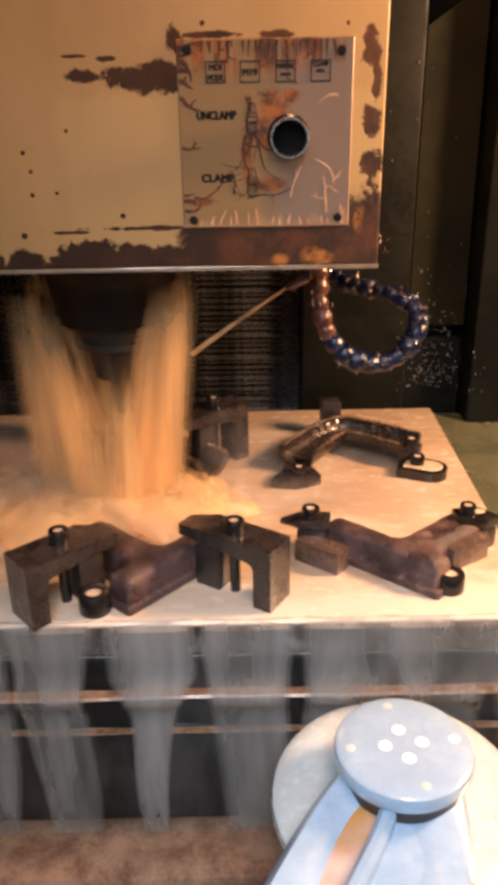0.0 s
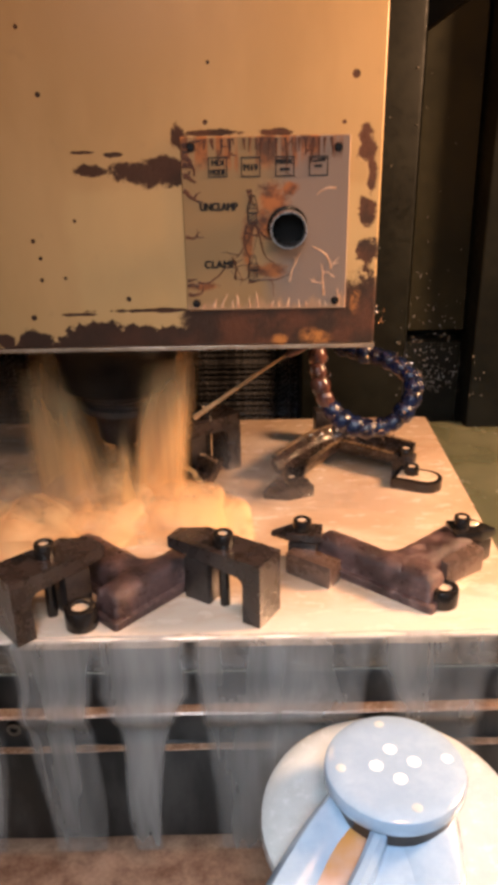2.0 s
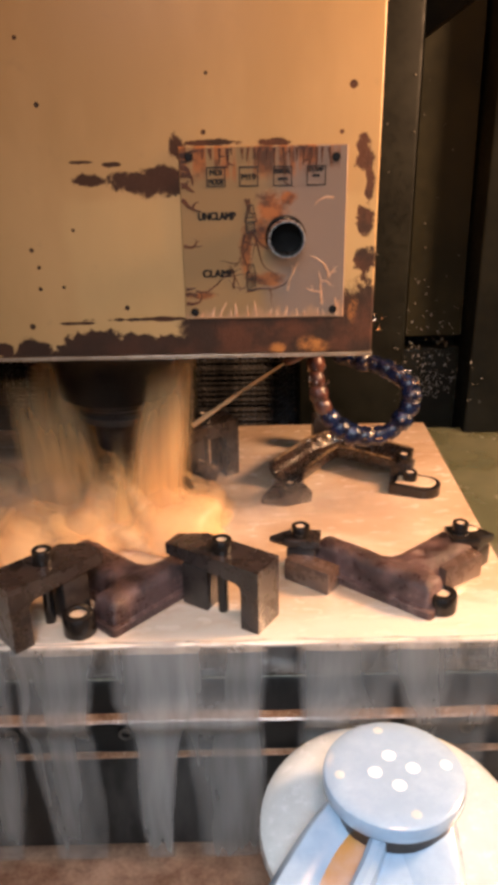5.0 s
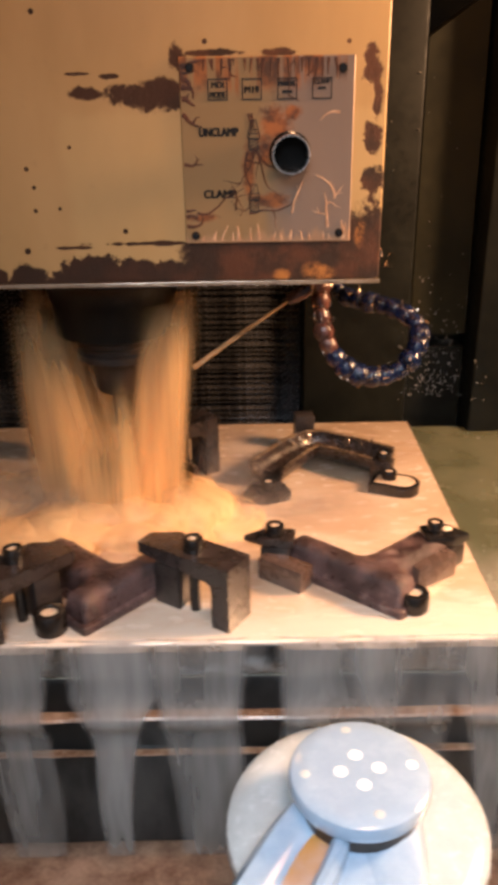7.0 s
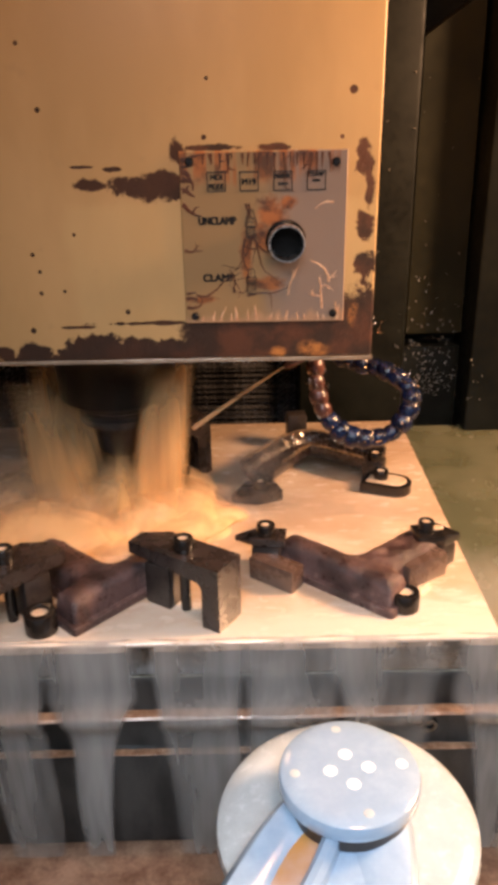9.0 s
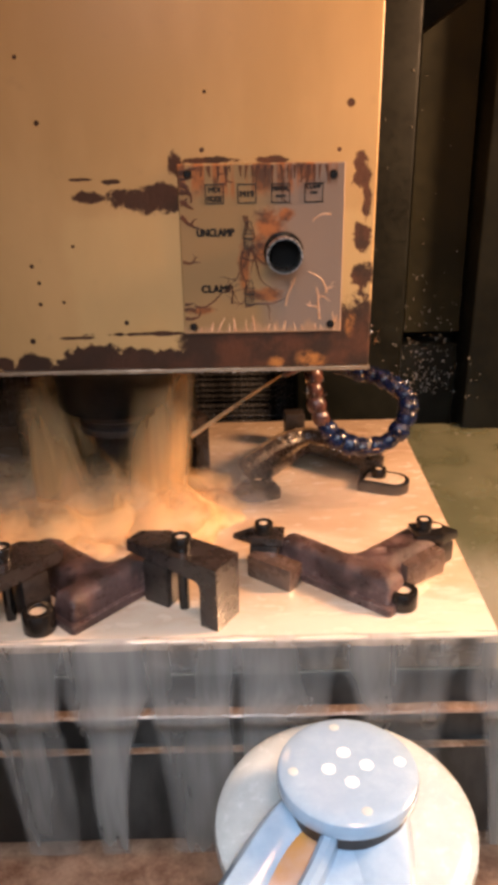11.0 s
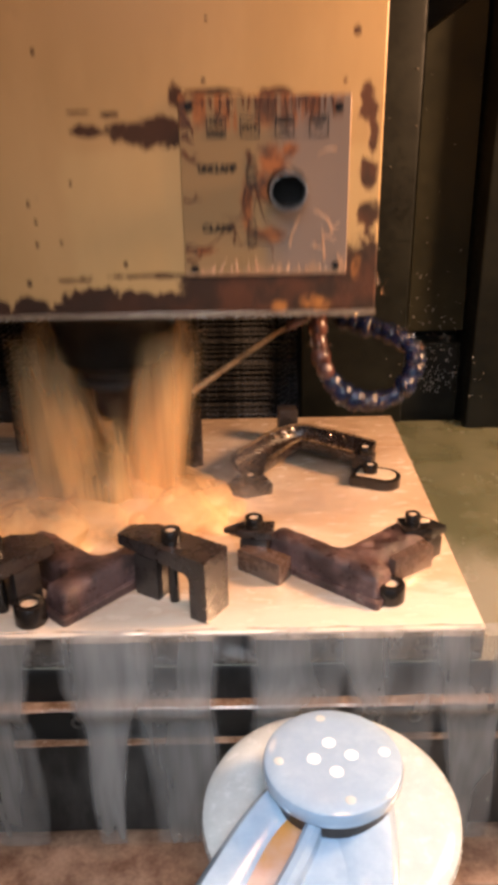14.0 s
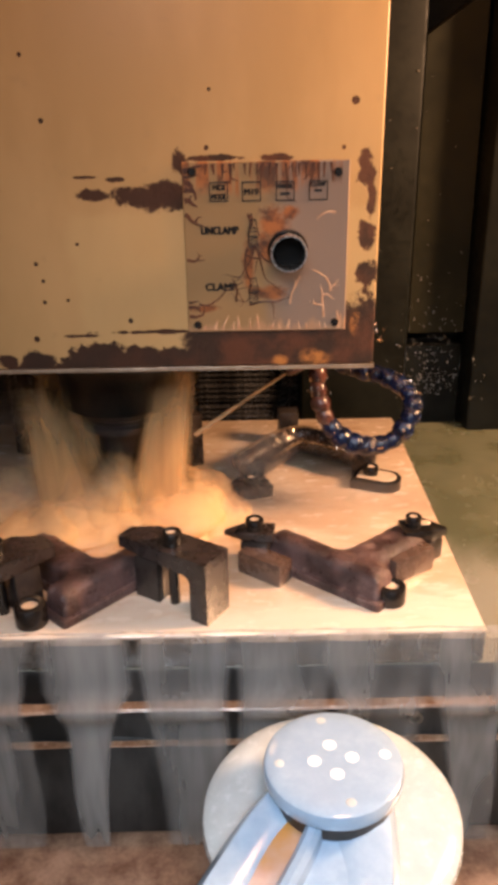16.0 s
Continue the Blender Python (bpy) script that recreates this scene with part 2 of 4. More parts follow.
def emulsion(name, colour, holes, streak, lo, hi, thick, fade=None, edges=False, top=None):
    """Falling or splashing milky coolant: streaks of foam with gaps of clear liquid between them."""
    n = Nodes(name)
    v = n.scaled(*streak)
    strands = n.noise(holes, 4, 0.6, v, 0.25)
    body = n.step(strands, lo, hi, 0.0, thick)
    if fade:
        x, y, z = n.axes()
        body = n.math("MULTIPLY", body, n.step(n.math("ADD", z, n.math("MULTIPLY", n.math("SUBTRACT", strands, 0.5), fade[2])), fade[0], fade[1]))
    if edges == "round":
        far = n.nt.nodes.new("ShaderNodeVectorMath")
        far.operation = "DISTANCE"
        n.put(far.inputs[0], n.nt.nodes.new("ShaderNodeTexCoord").outputs["UV"])
        far.inputs[1].default_value = (0.5, 0.5, 0)
        body = n.math("MULTIPLY", body, n.step(n.math("ADD", far.outputs["Value"], n.math("MULTIPLY", n.math("SUBTRACT", strands, 0.5), 0.4)), 0.46, 0.08))
    elif edges:
        uv = n.nt.nodes.new("ShaderNodeSeparateXYZ")
        n.put(uv.inputs[0], n.nt.nodes.new("ShaderNodeTexCoord").outputs["UV"])
        mid = n.math("ABSOLUTE", n.math("SUBTRACT", uv.outputs[0], 0.5))
        mid = n.math("ADD", mid, n.math("MULTIPLY", n.math("SUBTRACT", strands, 0.5), 0.5))
        body = n.math("MULTIPLY", body, n.step(mid, 0.52, 0.26 if edges == "crisp" else 0.22))
        if top:
            body = n.math("MULTIPLY", body, n.step(n.math("ADD", uv.outputs[1], n.math("MULTIPLY", n.math("SUBTRACT", strands, 0.5), 0.5)), *top))
    n.bump(strands, 0.15, 0.002)
    n.set(base_color=n.mix(strands, colour, tuple(min(1, c * 1.25) for c in colour)), roughness=0.32)
    tl = n.nt.nodes.new("ShaderNodeBsdfTranslucent")
    tl.inputs[0].default_value = (*colour, 1)
    tp = n.nt.nodes.new("ShaderNodeBsdfTransparent")
    a, b = n.nt.nodes.new("ShaderNodeMixShader"), n.nt.nodes.new("ShaderNodeMixShader")
    a.inputs[0].default_value = 0.55
    n.put(a.inputs[1], n.bsdf.outputs[0])
    n.put(a.inputs[2], tl.outputs[0])
    n.put(b.inputs[0], body)
    n.put(b.inputs[1], tp.outputs[0])
    n.put(b.inputs[2], a.outputs[0])
    n.put(n.nt.nodes["Material Output"].inputs[0], b.outputs[0])
    return n.mat


def cast_skin():
    """Sand-cast iron, wet and brown, with pale scuffed crust on the ridges."""
    n = Nodes("brown_cast_iron")
    big, mid, fine = n.noise(40, 5), n.noise(150, 5, 0.7), n.noise(600, 3)
    col = n.mix(n.step(big, 0.36, 0.64), (0.028, 0.014, 0.013), (0.100, 0.056, 0.051))
    crust = n.math("MULTIPLY", n.step(mid, 0.52, 0.64), n.step(n.noise(28, 3), 0.45, 0.60))
    col = n.mix(n.math("MULTIPLY", crust, 0.7), col, (0.21, 0.135, 0.115))
    n.bump(n.math("ADD", n.math("MULTIPLY", mid, 1.0), n.math("MULTIPLY", fine, 0.25)), 0.9, 0.0018)
    return n.set(base_color=col, roughness=n.step(mid, 0.35, 0.65, 0.26, 0.60))


def rusty_web():
    n = Nodes("ochre_rust")
    x, y, z = n.axes()
    far = n.step(n.math("ADD", y, n.math("MULTIPLY", n.noise(45, 4), 0.05)), 0.004, -0.030)
    col = n.mix(far, n.mix(n.noise(90, 5), (0.28, 0.12, 0.025), (0.48, 0.25, 0.07)), n.mix(n.noise(60, 5), (0.34, 0.19, 0.14), (0.62, 0.50, 0.46)))
    n.bump(n.noise(200, 4), 0.4, 0.0006)
    return n.set(base_color=col, roughness=0.45)


MAT = {
    "paint": head_paint(),
    "plate": plate_paint(),
    "film": coolant_film(),
    "table": table_iron(),
    "lip": surface("rusty_wet_lip", (0.11, 0.055, 0.028), (0.31, 0.195, 0.125), 45, 0.30, 0, 0.4, 0.15, 0.5),
    "pool": surface("milky_pool", (0.40, 0.30, 0.21), (0.60, 0.48, 0.36), 60, 0.16, 0, 0.1, 0.08, 0.6),
    "hole": surface("unlit_black_button", (0.002, 0.002, 0.002), (0.005, 0.005, 0.005), 80, 0.6, 0, 0.05, 0.5, 0.0, 0.0006, 0.1),
    "ink": surface("black_ink", (0.008, 0.007, 0.007), (0.016, 0.013, 0.012), 300, 0.5, relief=0.02),
    "vein": surface("rust_vein", (0.022, 0.007, 0.003), (0.13, 0.040, 0.011), 120, 0.6),
    "scale_drip": surface("pale_rust_drip", (0.45, 0.22, 0.11), (0.66, 0.42, 0.26), 200, 0.5),
    "chrome": surface("chrome", (0.62, 0.62, 0.62), (0.75, 0.75, 0.75), 90, 0.10, 1.0, 0.02),
    "bezel": surface("scratched_chrome", (0.60, 0.58, 0.56), (0.80, 0.78, 0.76), 90, 0.34, 1.0, 0.05, 0.18),
    "black_plastic": surface("black_plastic", (0.006, 0.006, 0.007), (0.014, 0.014, 0.015), 80, 0.22, 0, 0.05),
    "dark_steel": surface("wet_dark_steel", (0.012, 0.0095, 0.009), (0.045, 0.036, 0.032), 60, 0.42, 0.15, 0.25, 0.26, 0.1),
    "bolt": surface("oily_black_bolt", (0.008, 0.007, 0.007), (0.022, 0.018, 0.016), 120, 0.28, 0.4, 0.15, 0.12, 0.4),
    "clamp": surface("wet_blackened_clamp", (0.009, 0.007, 0.006), (0.040, 0.029, 0.026), 13, 0.34, 0.0, 0.06, 0.22, 0.20, 0.0007, 0.45),
    "dark_casting": surface("wet_dark_casting", (0.006, 0.004, 0.004), (0.040, 0.024, 0.018), 60, 0.35, 0.0, 0.5, 0.14, 0.3, 0.0012, 0.5),
    "rim": surface("stained_machined_rim", (0.020, 0.013, 0.009), (0.34, 0.24, 0.15), 55, 0.30, 0.4, 0.3, 0.15),
    "chip": surface("bright_metal_chip", (0.20, 0.14, 0.10), (0.74, 0.58, 0.44), 300, 0.30, 0.9, 0.1, 0.12),
    "spray": emulsion("pale_spray_haze", (0.60, 0.50, 0.41), 14, (1, 1, 0.8), 0.20, 0.75, 0.46, None, "round"),
    "casting": cast_skin(),
    "machined": surface("machined_edge", (0.30, 0.24, 0.19), (0.48, 0.40, 0.32), 90, 0.22, 0.7, 0.1),
    "block": surface("brown_support_block", (0.055, 0.034, 0.026), (0.12, 0.078, 0.060), 12, 0.35, 0.1, 0.08, 0.22, 0.4),
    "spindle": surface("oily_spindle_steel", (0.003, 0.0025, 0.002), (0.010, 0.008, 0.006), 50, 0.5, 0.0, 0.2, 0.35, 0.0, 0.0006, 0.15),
    "slat": surface("black_way_cover", (0.020, 0.020, 0.023), (0.17, 0.17, 0.18), 30, 0.32, 0.75, 0.25, 0.16, 0.3),
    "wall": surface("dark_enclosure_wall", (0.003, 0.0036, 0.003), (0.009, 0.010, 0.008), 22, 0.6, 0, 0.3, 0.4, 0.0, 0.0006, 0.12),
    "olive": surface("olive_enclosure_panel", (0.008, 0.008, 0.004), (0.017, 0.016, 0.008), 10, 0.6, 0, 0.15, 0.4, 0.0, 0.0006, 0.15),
    "grey_wall": surface("grey_painted_sheet", (0.16, 0.15, 0.13), (0.24, 0.23, 0.20), 9, 0.5, 0, 0.1),
    "hose": surface("wet_blue_hose", (0.0015, 0.002, 0.006), (0.006, 0.014, 0.052), 70, 0.30, 0, 0.35, 0.10, 0.0, 0.0008, 0.45),
    # red imitates a warm reflection on the hose; the nozzle tip shares it
    "hose_red": surface("red_tinted_hose_segment", (0.012, 0.005, 0.006), (0.13, 0.050, 0.035), 70, 0.25, 0.1, 0.4, 0.1, 0.2, 0.0010),
    "blue": surface("pale_blue_enamel", (0.240, 0.345, 0.470), (0.325, 0.440, 0.565), 14, 0.22, 0, 0.06, 0.12, 0.6),
    "white": surface("white_enamel", (0.37, 0.42, 0.44), (0.47, 0.53, 0.55), 22, 0.30, 0, 0.12, 0.16, 0.4),
    "dot": surface("white_plug", (0.82, 0.84, 0.84), (0.90, 0.90, 0.90), 60, 0.3, 0, 0.02),
    "ochre": rusty_web(),
    "rust": surface("rusty_ledge", (0.12, 0.055, 0.03), (0.34, 0.21, 0.14), 40, 0.5, 0, 0.4),
    "sheet": surface("white_apron_sheet", (0.42, 0.42, 0.38), (0.66, 0.66, 0.61), 26, 0.3, 0, 0.25, 0.15, 0.5),
    "drop": surface("water_drop", (0.10, 0.10, 0.09), (0.24, 0.23, 0.21), 80, 0.08, 0, 0.05, 0.05, 1.0),
    # lamp's warm glow is put into the orange of stream, veils, splash and jet
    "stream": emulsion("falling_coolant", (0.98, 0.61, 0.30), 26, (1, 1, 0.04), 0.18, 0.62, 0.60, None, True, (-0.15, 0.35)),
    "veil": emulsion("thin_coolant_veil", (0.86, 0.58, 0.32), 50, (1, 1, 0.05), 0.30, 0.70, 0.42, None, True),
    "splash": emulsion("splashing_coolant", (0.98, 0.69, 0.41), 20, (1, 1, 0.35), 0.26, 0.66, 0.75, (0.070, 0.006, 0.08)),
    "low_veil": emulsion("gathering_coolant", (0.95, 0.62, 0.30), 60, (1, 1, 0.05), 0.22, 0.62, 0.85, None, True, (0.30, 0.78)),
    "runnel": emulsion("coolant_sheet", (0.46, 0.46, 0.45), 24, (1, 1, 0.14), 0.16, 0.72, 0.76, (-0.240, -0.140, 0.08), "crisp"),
    "jet": emulsion("coolant_jet", (0.80, 0.60, 0.36), 90, (0.2, 1, 1), 0.22, 0.6, 0.75),
}

# ---------------------------------------------------------------- mesh helpers


def part(name, bm, material, parent=None, label="", smooth=True):
    me = bpy.data.meshes.new(name)
    bmesh.ops.recalc_face_normals(bm, faces=bm.faces)
    if smooth:
        for f in bm.faces:
            f.smooth = True
        for e in bm.edges:
            if len(e.link_faces) == 2 and e.calc_face_angle(0) > 0.6:
                e.smooth = False
    bm.to_mesh(me)
    bm.free()
    me.materials.append(MAT[material])
    ob = new(name, me)
    if parent is not None:
        ob.parent = parent
    return tagged(ob, label)


def root(name, m, label, category, group="", kind=""):
    ob = new(name)
    ob.empty_display_size = 0.01
    ob.matrix_basis = m
    return tagged(ob, label, category, group, kind)


def block(x0, x1, y0, y1, z0, z1, bevel=0.0, seg=2, bm=None, m=None):
    own = bm is None
    bm = bm or bmesh.new()
    r = bmesh.ops.create_cube(bm, size=1)
    vs = r["verts"]
    for v in vs:
        v.co = Vector(((x0 + x1) / 2 + v.co.x * (x1 - x0), (y0 + y1) / 2 + v.co.y * (y1 - y0), (z0 + z1) / 2 + v.co.z * (z1 - z0)))
    if bevel:
        es = list({e for v in vs for e in v.link_edges})
        out = bmesh.ops.bevel(bm, geom=es, offset=bevel, segments=seg, affect="EDGES", profile=0.5)
        vs = list({v for f in out["faces"] for v in f.verts} | {v for v in vs if v.is_valid})
    if m is not None:
        bmesh.ops.transform(bm, matrix=m, verts=vs)
    return bm


def lathe(profile, seg=32, bm=None, m=None):
    """A solid of revolution round z from (radius, height) pairs."""
    bm = bm or bmesh.new()
    rings, made = [], []
    for r, z in profile:
        if r < 1e-6:
            ring = [bm.verts.new((0, 0, z))]
        else:
            ring = [bm.verts.new((r * math.cos(a), r * math.sin(a), z)) for a in (2 * math.pi * i / seg for i in range(seg))]
        made += ring
        rings.append(ring)
    for a, b in zip(rings, rings[1:]):
        for i in range(seg):
            j = (i + 1) % seg
            quad = [a[i % len(a)], a[j % len(a)], b[j % len(b)], b[i % len(b)]]
            quad = list(dict.fromkeys(quad))
            if len(quad) > 2:
                bm.faces.new(quad)
    if m is not None:
        bmesh.ops.transform(bm, matrix=m, verts=made)
    return bm


def sweep(points, section, bm=None, scales=None, up=Vector((0, 0, 1)), caps=True):
    """Carry a closed section (u across, v up) along points."""
    bm = bm or bmesh.new()
    pts = [Vector(p) for p in points]
    rings = []
    for i, p in enumerate(pts):
        d = (pts[min(i + 1, len(pts) - 1)] - pts[max(i - 1, 0)]).normalized()
        side = d.cross(up)
        side = side.normalized() if side.length > 1e-4 else Vector((1, 0, 0))
        v2 = side.cross(d).normalized()
        k = scales[i] if scales else 1.0
        rings.append([bm.verts.new(p + side * (u * k) + v2 * (v * k)) for u, v in section])
    n = len(section)
    for a, b in zip(rings, rings[1:]):
        for i in range(n):
            bm.faces.new((a[i], a[(i + 1) % n], b[(i + 1) % n], b[i]))
    if caps:
        bm.faces.new(rings[0][::-1])
        bm.faces.new(rings[-1])
    return bm


def circle(r, n=10, squash=1.0):
    return [(r * math.cos(2 * math.pi * i / n), r * squash * math.sin(2 * math.pi * i / n)) for i in range(n)]


def smooth_path(points, n):
    """Catmull-Rom through points."""
    p = [Vector(q) for q in points]
    p = [2 * p[0] - p[1]] + p + [2 * p[-1] - p[-2]]
    out = []
    for i in range(1, len(p) - 2):
        for k in range(n):
            t = k / n
            a, b, c, d = p[i - 1:i + 3]
            out.append(0.5 * (2 * b + (c - a) * t + (2 * a - 5 * b + 4 * c - d) * t * t + (3 * b - a - 3 * c + d) * t ** 3))
    return out + [p[-2]]


def roughen(bm, amount, scale, seed=0.0):
    for v in bm.verts:
        q = v.co * scale + Vector((seed, seed * 1.7, 0))
        v.co += noise.noise_vector(q) * amount
    return bm


def sheet(rows):
    """A grid of points as a surface, with its coordinates across and along."""
    bm = bmesh.new()
    uv = bm.loops.layers.uv.new("UVMap")
    vs = [[bm.verts.new(p) for p in row] for row in rows]
    for i in range(len(vs) - 1):
        for j in range(len(vs[0]) - 1):
            f = bm.faces.new((vs[i][j], vs[i][j + 1], vs[i + 1][j + 1], vs[i + 1][j]))
            for loop, (a, b) in zip(f.loops, ((i, j), (i, j + 1), (i + 1, j + 1), (i + 1, j))):
                loop[uv].uv = (b / (len(vs[0]) - 1), a / (len(vs) - 1))
    return bm


ON_TABLE, ON_HEAD, RUNNELS, SPRAYS, STREAMS = [], [], [], [], []

# ---------------------------------------------------------------- enclosure
BACK = 0.845


def enclosure():
    specs = [
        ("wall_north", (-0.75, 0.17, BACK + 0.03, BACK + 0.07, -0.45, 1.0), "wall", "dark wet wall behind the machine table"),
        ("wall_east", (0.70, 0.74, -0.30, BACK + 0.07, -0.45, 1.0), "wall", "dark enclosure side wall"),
        ("wall_west", (-0.79, -0.75, -0.30, BACK + 0.07, -0.45, 1.0), "grey_wall", "grey painted enclosure side wall"),
        ("ceiling", (-0.79, 0.74, -0.30, BACK + 0.07, 1.0, 1.03), "grey_wall", "grey painted enclosure ceiling"),
        ("floor", (-0.79, 0.74, -0.30, BACK + 0.07, -0.48, -0.45), "grey_wall", "grey chip pan under the machine"),
    ]
    for name, dims, mat, label in specs:
        tagged(part(name, block(*dims), mat, None, label, False), category="wall" if "wall" in name else name, kind="structure")
    # front of the enclosure with the window that the workshop light comes through
    front = block(-0.79, 0.74, -0.34, -0.30, -0.48, -0.10)
    block(-0.79, 0.74, -0.34, -0.30, 0.85, 1.03, bm=front)
    block(-0.79, -0.55, -0.34, -0.30, -0.10, 0.85, bm=front)
    block(0.50, 0.74, -0.34, -0.30, -0.10, 0.85, bm=front)
    tagged(part("wall_south", front, "grey_wall", None, "grey enclosure front with a window opening", False), category="wall", kind="structure")


def side_column():
    """Dark post, olive panel and ledge beside the head."""
    col = root("machine_column", pose(0, BACK, 0), "dark wet machine column with an olive side panel", "column", kind="structure")
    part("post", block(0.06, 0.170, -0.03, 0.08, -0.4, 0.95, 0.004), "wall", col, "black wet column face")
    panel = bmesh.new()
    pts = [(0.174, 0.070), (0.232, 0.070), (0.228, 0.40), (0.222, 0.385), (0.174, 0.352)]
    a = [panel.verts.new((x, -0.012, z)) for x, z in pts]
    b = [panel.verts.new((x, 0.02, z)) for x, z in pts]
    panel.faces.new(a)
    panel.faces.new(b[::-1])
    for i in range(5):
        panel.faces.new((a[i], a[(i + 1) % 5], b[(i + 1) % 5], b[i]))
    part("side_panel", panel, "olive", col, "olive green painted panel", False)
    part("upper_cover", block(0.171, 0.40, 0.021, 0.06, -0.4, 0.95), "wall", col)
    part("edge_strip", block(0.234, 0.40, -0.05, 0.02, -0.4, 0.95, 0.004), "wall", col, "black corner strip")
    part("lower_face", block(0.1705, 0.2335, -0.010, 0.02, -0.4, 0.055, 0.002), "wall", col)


def way_cover():
    """Black telescopic cover behind the table: many thin lapped slats."""
    th = root("way_cover", pose(0, BACK, 0), "black slatted way cover with bright wet slat edges", "way cover", kind="structure")
    part("backing", block(-0.74, 0.059, 0.0, 0.02, -0.10, 0.40), "slat", th)
    z = -0.05
    me = None
    i = 0
    while z < 0.20:
        h = (0.0062, 0.0048, 0.0078, 0.0055)[i % 4]
        bm = bmesh.new()
        prof = [(-0.002, 0.0), (-0.0095, 0.0006), (-0.0100, 0.0016), (-0.0035, h - 0.0006), (-0.002, h - 0.0003)]
        ends = [[bm.verts.new((x, y, q)) for y, q in prof] for x in (-0.74, -0.35, 0.0, 0.118)]
        for a, b in zip(ends, ends[1:]):
            for k in range(5):
                bm.faces.new((a[k], a[(k + 1) % 5], b[(k + 1) % 5], b[k]))
        bm.faces.new(ends[0])
        bm.faces.new(ends[-1][::-1])
        for v in bm.verts:
            v.co.z += 0.0007 * math.sin(v.co.x * 9 + i * 2.1)
            v.co.y += 0.0012 * math.sin(v.co.x * 5 + i * 1.3)
        ob = part("slat", bm, "slat", th)
        ob.location.z = z
        z += h
        i += 1


def wall_drops():
    rng = random.Random(5)
    bm = bmesh.new()
    for _ in range(230):
        x, z = rng.gauss(0.202, 0.018), abs(rng.gauss(0.0, 0.05)) + 0.0
        if not 0.10 < x < 0.25:
            continue
        y = BACK - (0.031 if x < 0.170 else 0.0125)
        if x > 0.2335:
            y = BACK - 0.051
        r = rng.uniform(0.0004, 0.0009) * (1.4 if rng.random() < 0.12 else 1)
        bmesh.ops.create_icosphere(bm, subdivisions=1, radius=r, matrix=pose(x, y, z) @ Matrix.Diagonal((1, 0.6, rng.uniform(1, 1.8), 1)))
    for _ in range(26):
        x, z = rng.uniform(0.10, 0.23), rng.uniform(0.06, 0.36)
        y = BACK - (0.031 if x < 0.170 else 0.0125)
        bmesh.ops.create_icosphere(bm, subdivisions=1, radius=rng.uniform(0.0005, 0.001), matrix=pose(x, y, z))
    tagged(part("water_drops", bm, "drop", None, "scattered coolant drops on the dark column"), category="drops", kind="stuff")


# ---------------------------------------------------------------- table
FRONT = 0.413


def machine_table():
    th = root("machine_table", pose(0, 0, 0), "cast-iron machine table awash with greenish coolant", "machine table")
    prof = [(FRONT + 0.001, -0.0268), (FRONT - 0.001, -0.030), (FRONT - 0.001, -0.0520), (FRONT - 0.0005, -0.0560), (FRONT + 0.003, -0.0590),
            (FRONT + 0.004, -0.0600), (FRONT + 0.004, -0.0865), (FRONT + 0.003, -0.0885), (FRONT + 0.003, -0.0905), (FRONT + 0.003, -0.0925), (FRONT + 0.004, -0.120),
            (FRONT + 0.004, -0.176), (FRONT + 0.010, -0.1800), (0.80, -0.180), (0.812, -0.135), (0.814, -0.030), (0.811, -0.0268)]
    bm = bmesh.new()
    rings = []
    for k in range(61):
        x = -0.55 + 1.10 * k / 60
        rings.append([bm.verts.new((x, y + (0.0010 * noise.noise((x * 30, i, 0)) if i < 12 else 0), z + (0.0011 * noise.noise((x * 22, i, 5)) if 2 < i < 11 else 0))) for i, (y, z) in enumerate(prof)])
    n = len(prof)
    for a, b in zip(rings, rings[1:]):
        for i in range(n):
            bm.faces.new((a[i], a[(i + 1) % n], b[(i + 1) % n], b[i]))
    bm.faces.new(rings[0])
    bm.faces.new(rings[-1][::-1])
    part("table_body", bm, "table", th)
    for zc, t, out in ((-0.0540, 0.0017, 0.0085), (-0.0895, 0.0005, 0.0022)):
        sec = [(-out, -t * 0.6), (-out * 1.08, 0), (-out * 0.95, t * 0.8), (0.004, t), (0.004, -t)]
        pts = [(x, FRONT + 0.0005 * noise.noise((x * 50, zc * 90, 0)), zc + 0.0012 * noise.noise((x * 22, zc * 100, 5))) for x in (-0.55 + 0.02 * k for k in range(56))]
        part("edge_lip", sweep(pts, [(-u, v) for u, v in sec][::-1]), "lip", th, "rusty tan edge lip")
    for k in range(7):
        part("set_screw", lathe([(0, 0.0012), (0.0022, 0.0012), (0.0026, 0.0030), (0.0050, 0.0030), (0.0054, 0.0022), (0.0054, -0.002)], 20, m=pose(-0.231 + 0.075 * k, FRONT + 0.004, -0.0725, 90)), "bolt", th, "dark screw in the table's groove")
    ON_TABLE.append(th)
    sub = root("fixture_plate", pose(0, 0, 0), "ground steel fixture plate flooded with milky coolant", "fixture plate")
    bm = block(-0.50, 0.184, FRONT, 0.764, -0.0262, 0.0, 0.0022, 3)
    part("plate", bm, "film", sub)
    ON_TABLE.append(sub)


